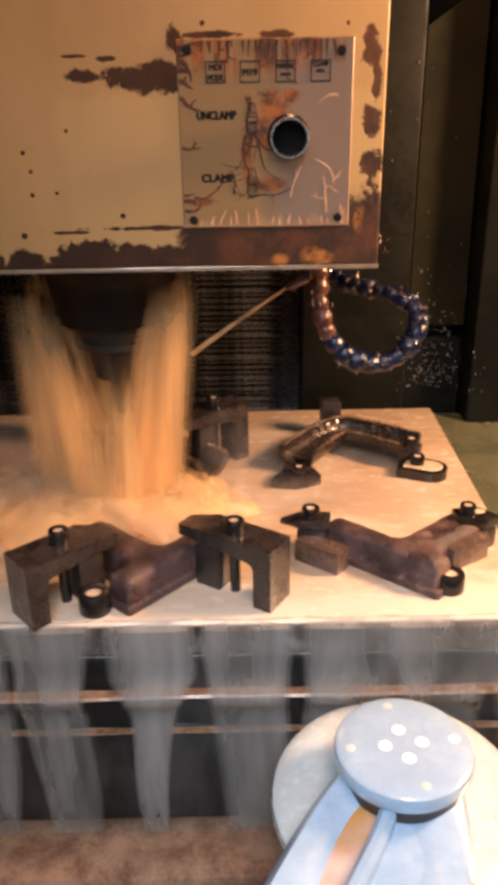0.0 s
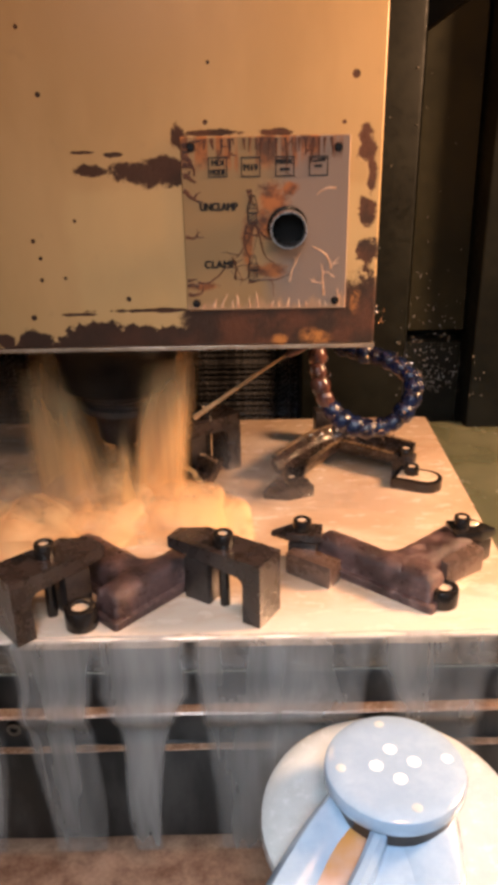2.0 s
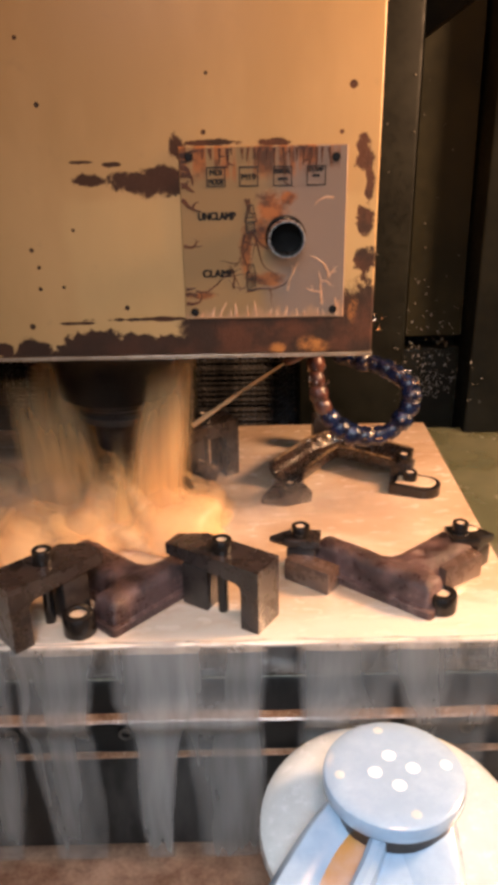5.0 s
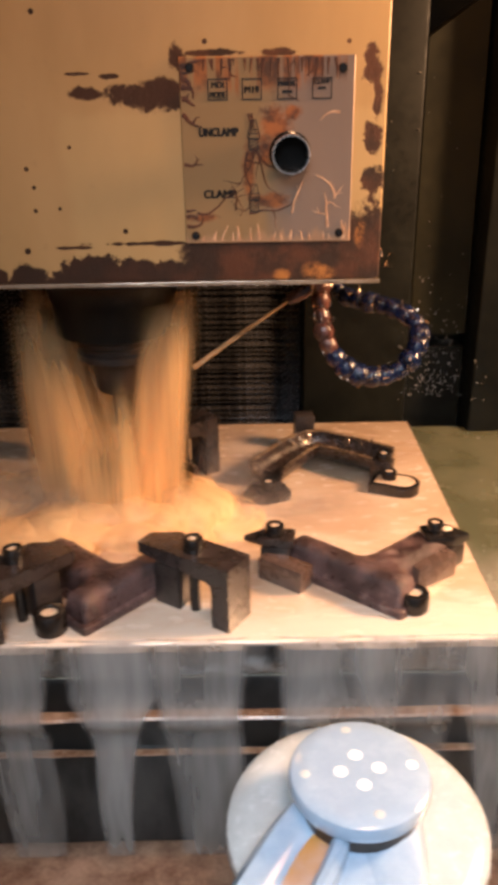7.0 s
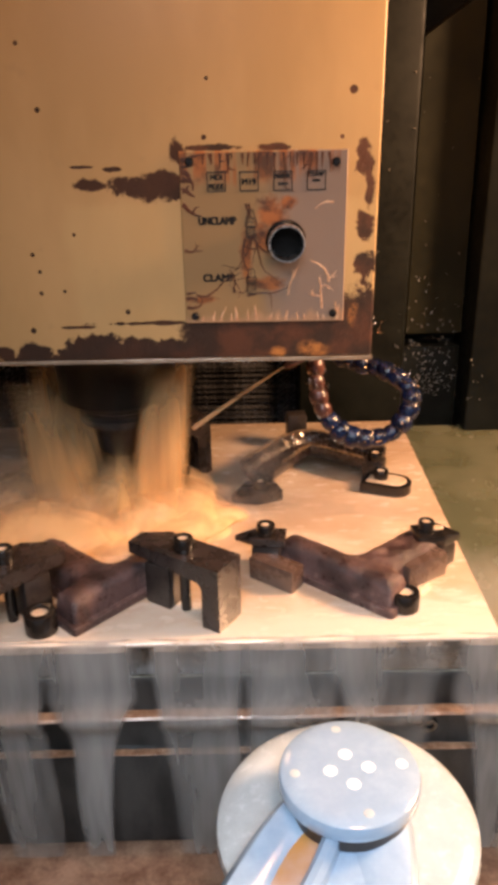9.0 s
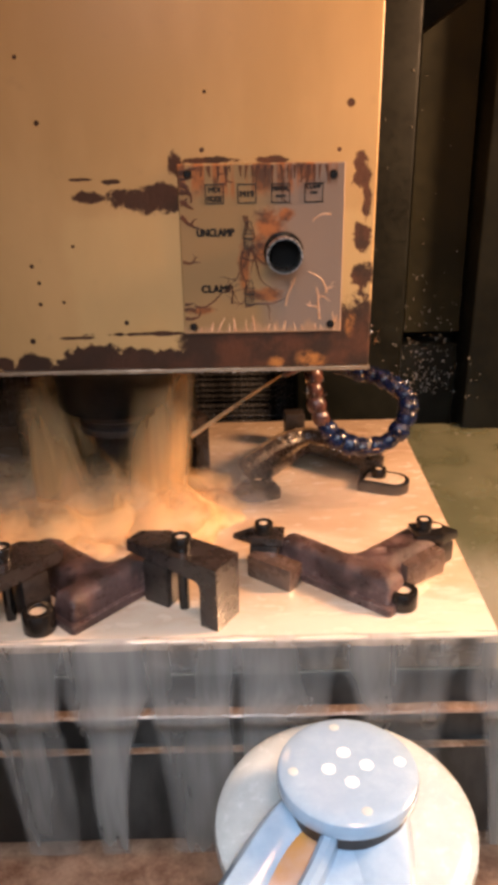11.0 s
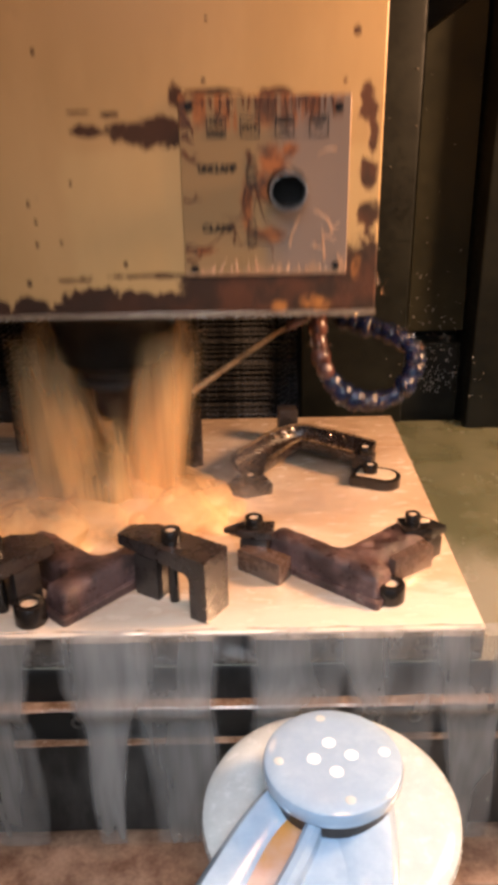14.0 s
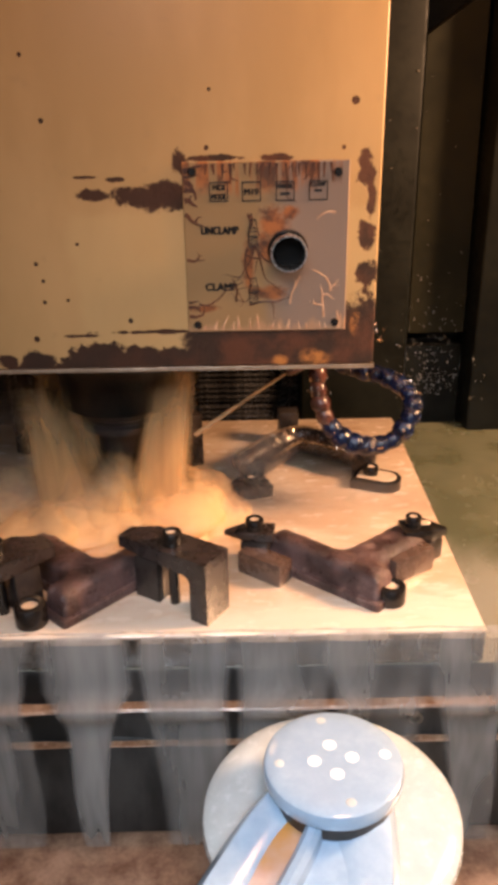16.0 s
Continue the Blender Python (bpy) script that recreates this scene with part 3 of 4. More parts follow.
def runnels():
    """Sheets of coolant running down the front of the table, with arched gaps between them."""
    rng = random.Random(11)
    x = -0.30
    while x < 0.24:
        pitch, gap = rng.uniform(0.055, 0.090), rng.uniform(0.008, 0.030)
        drop, crown = 0.178, rng.uniform(0.004, 0.045)
        rows = []
        for i in range(40):
            k = i / 39
            z = 0.0008 - drop * k
            out = FRONT - 0.0028 - 0.0075 * math.exp(-((z + 0.054) / 0.010) ** 2) - 0.003 * k
            if i == 0:
                out = FRONT + 0.004
            q = min(1.0, max(0.0, (-z - crown) / 0.060))
            half = (pitch - gap * math.sqrt(1 - (1 - q) ** 2)) / 2 + 0.003 - 0.006 * k * k
            rows.append([(x + pitch / 2 + half * u + 0.003 * math.sin(k * 5 + x * 60), out - 0.0013 * math.cos(u * 1.5) + 0.0006 * noise.noise((x * 90 + u * 3, k * 3, 1)), z) for u in (-1, -0.8, -0.4, 0, 0.4, 0.8, 1)])
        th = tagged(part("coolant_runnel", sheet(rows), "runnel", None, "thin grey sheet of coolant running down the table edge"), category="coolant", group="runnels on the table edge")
        RUNNELS.append((th, rng.uniform(0, 6.28), rng.uniform(0.004, 0.012)))
        x += pitch


def spray():
    """Thin hanging sheets added for spray and soft grey haze, low over the plate."""
    rng = random.Random(17)
    # the sheet at x -0.240 is added to lighten the dark left rear
    for x, y, z, w, h in ((0.022, 0.560, 0.018, 0.150, 0.050), (0.085, 0.565, 0.012, 0.130, 0.034), (-0.005, 0.590, 0.040, 0.080, 0.070), (-0.190, 0.560, 0.035, 0.140, 0.080), (-0.240, 0.640, 0.070, 0.170, 0.110), (-0.150, 0.540, 0.030, 0.150, 0.060)):
        rows = [[(w * (u / 10 - 0.5), 0.010 * math.sin(u * 0.5) + 0.006 * noise.noise((u * 0.4, v * 0.4, x * 30)), h * (v / 6 - 0.5)) for u in range(11)] for v in range(7)]
        ob = tagged(part("spray_haze", sheet(rows), "spray", None, "pale hanging veil added for haze and coolant spray over the plate"), category="coolant", group="spray over the fixture plate")
        ob.matrix_basis = pose(x, y, z, -20)
        SPRAYS.append((ob, x, y, z, rng.uniform(0, 6.28)))


def apron():
    """Rusty ledge and pale sheet below the table's front."""
    led = tagged(part("saddle_ledge", roughen(block(-0.55, 0.55, 0.386, 0.60, -0.231, -0.200, 0.003), 0.0012, 25), "rust", None, "rusty brown saddle ledge under the table"), category="ledge")
    sh = tagged(part("apron_sheet", block(-0.60, 0.60, 0.02, 0.3845, -0.226, -0.2065, 0.003), "sheet", None, "pale wet apron sheet in front of the saddle"), category="sheet")
    part("saddle", block(-0.50, 0.50, 0.44, 0.78, -0.2015, -0.1805), "wall", led, "dark saddle casting")
    part("saddle_base", block(-0.50, 0.50, 0.10, 0.78, -0.44, -0.232), "wall", led, "dark saddle foot")
    ON_TABLE.extend((led, sh))


# ---------------------------------------------------------------- fixtures


def bolt(parent, x, y, z, r, h, shank=0.0, socket=True):
    """Socket-head cap screw whose head stands on z."""
    hd = lathe([(0, 0), (r * 0.94, 0), (r, r * 0.08), (r, h - r * 0.16), (r * 0.93, h - r * 0.04), (r * 0.84, h), (r * 0.56, h), (r * 0.52, h - r * 0.06), (r * 0.50, h * 0.45), (0, h * 0.42)], 28, m=pose(x, y, z))
    ob = part("bolt", hd, "bolt", parent, "oily black socket-head bolt")
    if socket:
        part("socket_pool", lathe([(0, 0), (r * 0.57, 0), (r * 0.57, h * 0.4), (r * 0.5, h * 0.42), (0, h * 0.42)], 16, m=pose(x, y, z + h * 0.45)), "pool", ob, "socket brim-full of coolant")
    if shank:
        part("shank", lathe([(0, -shank), (r * 0.55, -shank), (r * 0.55, 0), (0, 0)], 14, m=pose(x, y, z)), "bolt", ob)
    return ob


def strap_clamp(m, length, width, label, height=0.045, shift=-0.002):
    """Bridge clamp: bevelled strap with a pointed nose (+x), a leg at its heel, a riser and a bolt."""
    th = root("strap_clamp", m, label, "clamp", "clamps on the fixture plate")
    l, w = length / 2, width / 2
    bm = bmesh.new()
    t, r = 0.0125, 0.006
    fil = [(-l + 0.0130 + r - r * math.sin(a), height - t - r + r * math.cos(a)) for a in (radians(q) for q in (0, 22, 45, 68, 90))]
    prof = [(-l, 0), (-l, height), (l * 0.45, height), (l, height - 0.004), (l, height - t)] + fil + [(-l + 0.0130, 0)]
    sides = []
    for sgn in (-1, 1):
        sides.append([bm.verts.new((x, sgn * w * (0.55 if x > l * 0.9 else 1.0), z)) for x, z in prof])
    n = len(prof)
    bm.faces.new(sides[0])
    bm.faces.new(sides[1][::-1])
    for k in range(n):
        bm.faces.new((sides[0][k], sides[0][(k + 1) % n], sides[1][(k + 1) % n], sides[1][k]))
    bmesh.ops.bevel(bm, geom=[e for e in bm.edges if e.calc_face_angle(0) > 0.7], offset=0.0011, segments=2, affect="EDGES", profile=0.5)
    part("strap", roughen(bm, 0.0004, 80), "clamp", th)
    part("riser", block(l * 0.10, l * 0.62, -w * 0.72, w * 0.72, 0, height - 0.0138, 0.001), "dark_steel", th, "dark riser block")
    bolt(th, shift, w * 0.12, height, 0.0066, 0.0095, height)
    ON_TABLE.append(th)
    return th


def profile_solid(field, bounds, cell, edge, top, bottom):
    """A solid whose outline is field(x, y) = edge and whose upper face is top(x, y, depth)."""
    x0, x1, y0, y1 = bounds
    nx, ny = int((x1 - x0) / cell) + 1, int((y1 - y0) / cell) + 1
    bm, verts, low = bmesh.new(), {}, {}
    e = cell * 0.25
    for i in range(nx):
        for j in range(ny):
            x, y = x0 + i * cell, y0 + j * cell
            d = field(x, y) - edge
            if d < cell * 1.3:
                if d > -cell * 0.35:
                    gx, gy = (field(x + e, y) - field(x - e, y)) / (2 * e), (field(x, y + e) - field(x, y - e)) / (2 * e)
                    k = d / max(0.3, gx * gx + gy * gy)
                    x, y, d = x - gx * k, y - gy * k, 0.0
                verts[i, j] = bm.verts.new((x, y, top(x, y, max(0.0, -d))))
    for (i, j), v in list(verts.items()):
        ring = [verts.get(q) for q in ((i, j), (i + 1, j), (i + 1, j + 1), (i, j + 1))]
        if None not in ring:
            bm.faces.new(ring)
    for v in [v for v in bm.verts if not v.link_faces]:
        bm.verts.remove(v)
    rim = [q for q in bm.edges if len(q.link_faces) == 1]
    for q in rim:
        pair = []
        for v in q.verts:
            if v not in low:
                low[v] = bm.verts.new((v.co.x, v.co.y, bottom))
            pair.append(low[v])
        bm.faces.new((q.verts[0], q.verts[1], pair[1], pair[0]))
    return bm


def forked_casting(m, mirror, label, heel, tip, fork, end):
    """Raw brown casting: two rounded arms that flow together in a fork, on a thin flange."""
    th = root("pipe_casting", m, label, "casting", "castings on the fixture plate")
    s = -1 if mirror else 1
    arms = []
    for p, q, r, flare in ((heel, tip, 0.0116, 0.0), (fork, end, 0.0152, 0.0)):
        d = Vector((q[0] - p[0], q[1] - p[1]))
        arms.append((p, d.normalized(), d.length, r, flare))

    def field(x, y):
        x *= s
        out = []
        for (px, py), d, length, r, flare in arms:
            t = (x - px) * d.x + (y - py) * d.y
            k = min(1.0, max(0.0, t / length))
            side = abs((y - py) * d.x - (x - px) * d.y) - r - flare * max(0.0, (k - 0.72) / 0.28) ** 2
            ends = max(t - length, -t)
            h = max(0.0, 0.004 - abs(side - ends)) / 0.004
            out.append(max(side, ends) + h * h * 0.0010)
        a, b = out
        h = max(0.0, 0.012 - abs(a - b)) / 0.012
        return min(a, b) - h * h * 0.0028

    def ridge(x, y, depth):
        q = min(1.0, depth / 0.0105)
        w = min(1.0, depth / 0.0022)
        lump = 0.0011 * noise.noise((x * 55, y * 55, 3 * s)) + 0.0005 * noise.noise((x * 190, y * 190, s))
        return 0.0065 + 0.0165 * (0.36 * w * w * (3 - 2 * w) + 0.62 * math.sqrt(1 - (1 - q) ** 2)) + lump * w

    box = (-0.078, 0.078, -0.060, 0.066)
    part("forked_body", profile_solid(field, box, 0.0010, 0.0, ridge, 0.0060), "casting", th)
    part("flange", profile_solid(field, box, 0.0016, 0.0030, lambda x, y, d: 0.0052 + min(d, 0.001), 0.0), "casting", th, "dark flange")
    ON_TABLE.append(th)


def trough_casting(m, path, label):
    """Machined half-pipe elbow that lies open side up."""
    th = root("half_pipe_elbow", m, label, "casting", "castings on the fixture plate")
    ro, ri, n = 0.0175, 0.0130, 10
    sec = [(-ro * math.cos(math.pi * k / n), 0.022 - ro * math.sin(math.pi * k / n)) for k in range(n + 1)]
    sec += [(ri * math.cos(math.pi * k / n), 0.022 - ri * math.sin(math.pi * k / n)) for k in range(n + 1)]
    pts = smooth_path([(x, y, 0.0) for x, y in path], 8)
    part("shell", roughen(roughen(sweep(pts, sec), 0.0012, 60), 0.0005, 190), "dark_casting", th, "dark wet half-pipe shell")
    part("puddle", sweep(pts[2:-2], [(-0.0100, 0.0115), (0.0100, 0.0115), (0.0088, 0.0122), (-0.0088, 0.0122)]), "dark_casting", th, "dark oily coolant in the trough")
    for sgn in (-1, 1):
        c = sgn * (ro + ri) / 2
        part("rim", roughen(sweep(pts[1:-1], [(c - 0.0016, 0.0222), (c + 0.0016, 0.0222), (c + 0.0016, 0.0230), (c - 0.0016, 0.0230)]), 0.0005, 120, sgn), "rim", th, "half-bright machined rim")
    ON_TABLE.append(th)
    return th


def pointed_plate(m, length, width, z, label, bolt_at, mat="bolt", r=0.0066, wet=False):
    """Flat clamp whose nose (+x) runs to a blunt point and slopes down."""
    th = root("clamp_plate", m, label, "clamp plate", "clamp plates on the fixture plate")
    l, w = length / 2, width / 2
    bm = bmesh.new()
    outline = [(-l, -w, z), (l * 0.15, -w, z), (l, -w * 0.18, z * 0.55), (l, w * 0.18, z * 0.55), (l * 0.15, w, z), (-l, w, z)]
    a = [bm.verts.new((x, y, 0)) for x, y, q in outline]
    b = [bm.verts.new(v) for v in outline]
    bm.faces.new(a[::-1])
    bm.faces.new(b[0:2] + b[4:6])
    bm.faces.new(b[1:5])
    for k in range(6):
        bm.faces.new((a[k], a[(k + 1) % 6], b[(k + 1) % 6], b[k]))
    bmesh.ops.bevel(bm, geom=list(bm.edges), offset=0.0009, segments=2, affect="EDGES", profile=0.5)
    part("plate", roughen(bm, 0.0004, 120), mat, th)
    if wet:
        # pale patch drawn in place of the glossy plate's white highlight
        part("puddle", roughen(lathe([(0, 0.0007), (0.0034, 0.0006), (0.0042, 0.0), (0, 0)], 18, m=pose(l * 0.02, w * 0.25, z) @ Matrix.Diagonal((1.2, 0.8, 1, 1))), 0.0003, 200), "pool", th, "pale patch standing in for a highlight on the black plate")
    bolt(th, bolt_at[0], bolt_at[1], z, r, r * 1.2)
    ON_TABLE.append(th)


def rounded_plate(m, length, width, z, label):
    """Dark round-nosed clamp plate brim-full of coolant, with two bolts."""
    th = root("clamp_plate", m, label, "clamp plate", "clamp plates on the fixture plate")
    field = lambda x, y: max(math.hypot(max(0.0, x - (length - width) / 2), y * 0.96) - width / 2, -x - length / 2)
    box = (-length * 0.6, length * 0.6, -width * 0.7, width * 0.7)
    part("plate", profile_solid(field, box, 0.0013, 0.0, lambda x, y, d: z - max(0.0, 0.0008 - d), 0.0), "bolt", th)
    part("puddle", profile_solid(field, box, 0.0013, -0.0040, lambda x, y, d: z + min(d, 0.0006), z - 0.001), "pool", th, "tan coolant standing on the plate")
    bolt(th, -0.006, 0.0, z, 0.0062, 0.0080)
    part("clamp_block", roughen(block(-length / 2 - 0.004, -length / 2 + 0.014, 0.003, 0.018, 0, z + 0.0120, 0.0016), 0.0005, 90), "clamp", th, "dark clamp block")
    bolt(th, -length / 2 + 0.006, 0.010, z + 0.0120, 0.0062, 0.0070)
    ON_TABLE.append(th)


def chips(name, spots, count, spread, size, seed, label, carry):
    """Bright curled swarf caught round a run of points."""
    rng = random.Random(seed)
    bm = bmesh.new()
    for _ in range(count):
        c = Vector(rng.choice(spots)) + Vector((rng.gauss(0, spread), rng.gauss(0, spread), rng.gauss(0, spread)))
        ln, w = rng.uniform(0.5, 1.6) * size, rng.uniform(0.25, 0.6) * size
        m = Matrix.Translation(c) @ Euler((rng.uniform(0, 6.3), rng.uniform(0, 6.3), rng.uniform(0, 6.3))).to_matrix().to_4x4()
        curl, prev = rng.uniform(0.5, 2.2), None
        for k in range(4):
            a = curl * (k / 3 - 0.5)
            p = Vector((ln * math.sin(a) / curl * 2, 0, ln * (1 - math.cos(a)) / curl * 2))
            cur = [bm.verts.new(m @ (p + Vector((0, q * w / 2, 0)))) for q in (-1, 1)]
            if prev:
                bm.faces.new((prev[0], prev[1], cur[1], cur[0]))
            prev = cur
    ob = tagged(part(name, bm, "chip", None, label), category="swarf", kind="stuff")
    carry.append(ob)


def support(m, lx, ly, h, label, mat="block"):
    ob = tagged(part("support_block", block(-lx / 2, lx / 2, -ly / 2, ly / 2, 0, h, 0.0012), mat, None, label), category="block", group="support blocks")
    ob.matrix_basis = m
    ON_TABLE.append(ob)


def stop_bolt(m, r, h, label):
    th = root("stop_bolt", m, label, "bolt", "loose bolts on the fixture plate")
    bolt(th, 0, 0, 0.0, r, h)
    ON_TABLE.append(th)


def fixtures():
    strap_clamp(pose(-0.1246, 0.4405, 0, 0, 0, 41), 0.070, 0.028, "black strap clamp gripping the casting under the coolant stream")
    strap_clamp(pose(-0.0175, 0.4525, 0, 0, 0, 146.5), 0.076, 0.025, "black strap clamp with an upright heel on the fixture plate", 0.045, -0.004)
    forked_casting(pose(-0.076, 0.465, 0), True, "raw brown forked casting held under two strap clamps", (-0.056, 0.0425), (0.0160, -0.0330), (-0.004, -0.006), (0.0485, 0.0400))
    stop_bolt(pose(-0.1061, 0.4284, 0), 0.0105, 0.0150, "stout black bolt beside the clamped casting")
    forked_casting(pose(0.1055, 0.462, 0), False, "raw brown forked casting with rough skin on the plate", (-0.053, 0.0430), (0.0195, -0.0180), (0.002, 0.004), (0.0500, 0.0440))
    support(pose(0.0455, 0.4785, 0, 0, 0, -37), 0.036, 0.015, 0.017, "brown support block under the casting's arm")
    support(pose(0.1450, 0.4800, 0, 0, 0, 33), 0.036, 0.017, 0.018, "brown support block beside the casting's short arm")
    stop_bolt(pose(0.1280, 0.4450, 0), 0.0100, 0.0135, "stout black bolt beside the brown casting")
    pointed_plate(pose(0.0350, 0.4985, 0.021, 0, 0, 172), 0.036, 0.018, 0.006, "dark clamp plate with a bolt at the casting's long end", (-0.004, 0.0), "clamp")
    pointed_plate(pose(0.1610, 0.5020, 0.0162, 0, 0, 8), 0.034, 0.020, 0.009, "glossy black pointed clamp plate at the casting's short end", (-0.008, 0.002), "bolt", 0.0058, True)
    support(pose(0.0400, 0.4960, 0, 0, 0, -12), 0.020, 0.016, 0.0208, "dark post under a clamp plate", "dark_steel")
    support(pose(0.1610, 0.4995, 0, 0, 0, 40), 0.020, 0.018, 0.0158, "dark post under the pointed clamp plate", "dark_steel")
    # rear stations
    trough_casting(pose(0, 0, 0), [(0.036, 0.618), (0.055, 0.646), (0.070, 0.666), (0.0825, 0.675), (0.098, 0.668), (0.118, 0.654), (0.139, 0.638)], "machined dark half-pipe elbow lying open on the plate")
    rounded_plate(pose(0.1455, 0.6140, 0, 0, 0, -24), 0.040, 0.027, 0.009, "dark round-nosed clamp plate under standing coolant")
    pointed_plate(pose(0.0330, 0.6020, 0, 0, 0, 200), 0.040, 0.026, 0.010, "dark wet clamp plate at the half-pipe's end", (-0.004, 0.003), "clamp", 0.0060)
    support(pose(0.074, 0.704, 0, 0, 0, 5), 0.018, 0.016, 0.034, "dark upright stop behind the elbow", "dark_steel")
    strap_clamp(pose(-0.036, 0.648, 0, 0, 0, 215), 0.060, 0.026, "black strap clamp behind the coolant stream", 0.052)
    trough_casting(pose(0, 0, 0), [(-0.0335, 0.607), (-0.050, 0.624), (-0.078, 0.640), (-0.105, 0.632), (-0.128, 0.612)], "machined half-pipe elbow behind the coolant stream")
    chips("swarf", [(0.0550 + 0.0020 * k, 0.652 + 0.0022 * k, 0.025) for k in range(12)], 44, 0.0022, 0.0026, 31, "gold-bright chips lying along the half-pipe", ON_TABLE)
    chips("swarf", [(0.103 + 0.003 * k, 0.668 - 0.0021 * k, 0.024) for k in range(12)], 14, 0.0030, 0.0022, 32, "bright chips lying along the half-pipe", ON_TABLE)
    strap_clamp(pose(-0.1500, 0.690, 0, 0, 0, -30), 0.056, 0.026, "black strap clamp at the far edge of the plate")


# ---------------------------------------------------------------- spindle head
HX0, HX1, HY, HZ = -0.285, 0.0855, 0.516, 0.1605
AXIS = (-0.098, 0.606)


def lettering(text, x, z, width, height, parent):
    cu = bpy.data.curves.new("lettering", "FONT")
    cu.body, cu.align_x, cu.align_y, cu.size = text, "CENTER", "CENTER", 0.01
    cu.extrude = 0.00002
    tmp = new("lettering", cu)
    bpy.context.view_layer.update()
    me = bpy.data.meshes.new_from_object(tmp.evaluated_get(bpy.context.evaluated_depsgraph_get()))
    xs, ys = [v.co.x for v in me.vertices], [v.co.y for v in me.vertices]
    kx, ky = width / (max(xs) - min(xs)), height / (max(ys) - min(ys))
    cx, cy = (max(xs) + min(xs)) / 2, (max(ys) + min(ys)) / 2
    for v in me.vertices:
        v.co = Vector((x + (v.co.x - cx) * kx, HY - 0.0019 - v.co.z, z + (v.co.y - cy) * ky))
    bpy.data.objects.remove(tmp)
    bm = bmesh.new()
    bm.from_mesh(me)
    glyphs = list(bm.verts) + list(bm.edges) + list(bm.faces)
    for dx, dz in ((-0.09, 0.03), (0.09, -0.03), (0.04, 0.06), (-0.04, -0.06)):
        twin = bmesh.ops.duplicate(bm, geom=glyphs)
        for v in twin["geom"]:
            if isinstance(v, bmesh.types.BMVert):
                v.co += Vector((dx * height, -0.00002 * (1 + dx * 9 + dz * 5), dz * height))
    bm.to_mesh(me)
    bm.free()
    me.materials.clear()
    me.materials.append(MAT["ink"])
    ob = new("lettering", me)
    ob.parent = parent
    return ob


def bars(rects, name, parent, mat="ink"):
    bm = bmesh.new()
    for x0, x1, z0, z1 in rects:
        block(x0, x1, HY - 0.0021, HY - 0.00185, z0, z1, bm=bm)
    return part(name, bm, mat, parent, "", False)


def box_outline(x0, x1, z0, z1, t=0.0007):
    return [(x0, x1, z0, z0 + t), (x0, x1, z1 - t, z1), (x0, x0 + t, z0, z1), (x1 - t, x1, z0, z1)]


def strokes(lines, width, name, parent):
    """Printed lines between pairs of points on the plate."""
    bm = bmesh.new()
    for x0, z0, x1, z1 in lines:
        half, turn = math.hypot(x1 - x0, z1 - z0) / 2 + width * 0.4, -math.degrees(math.atan2(z1 - z0, x1 - x0))
        block(-half, half, HY - 0.0021, HY - 0.00185, -width / 2, width / 2, bm=bm, m=pose((x0 + x1) / 2, 0, (z0 + z1) / 2, 0, turn, 0))
    return part(name, bm, "ink", parent, "", False)


def tool_icon(cx, z0, lift, parent):
    """Line drawing of a taper in a hatched sleeve."""
    a, b, c = z0 + 0.0062, z0 + 0.0082 + lift, z0 + 0.0103 + lift
    lines = [(cx - 0.0026, z0, cx - 0.0026, a), (cx + 0.0026, z0, cx + 0.0026, a), (cx - 0.0026, z0, cx + 0.0026, z0),
             (cx - 0.0026, a, cx + 0.0026, a), (cx - 0.0035, a + 0.0006, cx + 0.0035, a + 0.0006), (cx - 0.0035, a + 0.0006, cx - 0.0035, b), (cx + 0.0035, a + 0.0006, cx + 0.0035, b),
             (cx - 0.0035, b, cx + 0.0035, b), (cx - 0.0030, c, cx + 0.0030, c), (cx - 0.0030, b, cx - 0.0030, c), (cx + 0.0030, b, cx + 0.0030, c),
             (cx - 0.0026, c, cx - 0.0016, c + 0.0052), (cx + 0.0026, c, cx + 0.0016, c + 0.0052), (cx - 0.0016, c + 0.0052, cx + 0.0016, c + 0.0052)]
    icon = strokes(lines, 0.0005, "printed_icon", parent)
    strokes([(cx - 0.0022, z0 + 0.0004 + 0.0019 * k, cx + 0.0022, z0 + 0.0022 + 0.0019 * k) for k in range(3)] + [(cx - 0.0012, c + 0.0008, cx + 0.0004, c + 0.0044)], 0.0004, "hatching", icon)


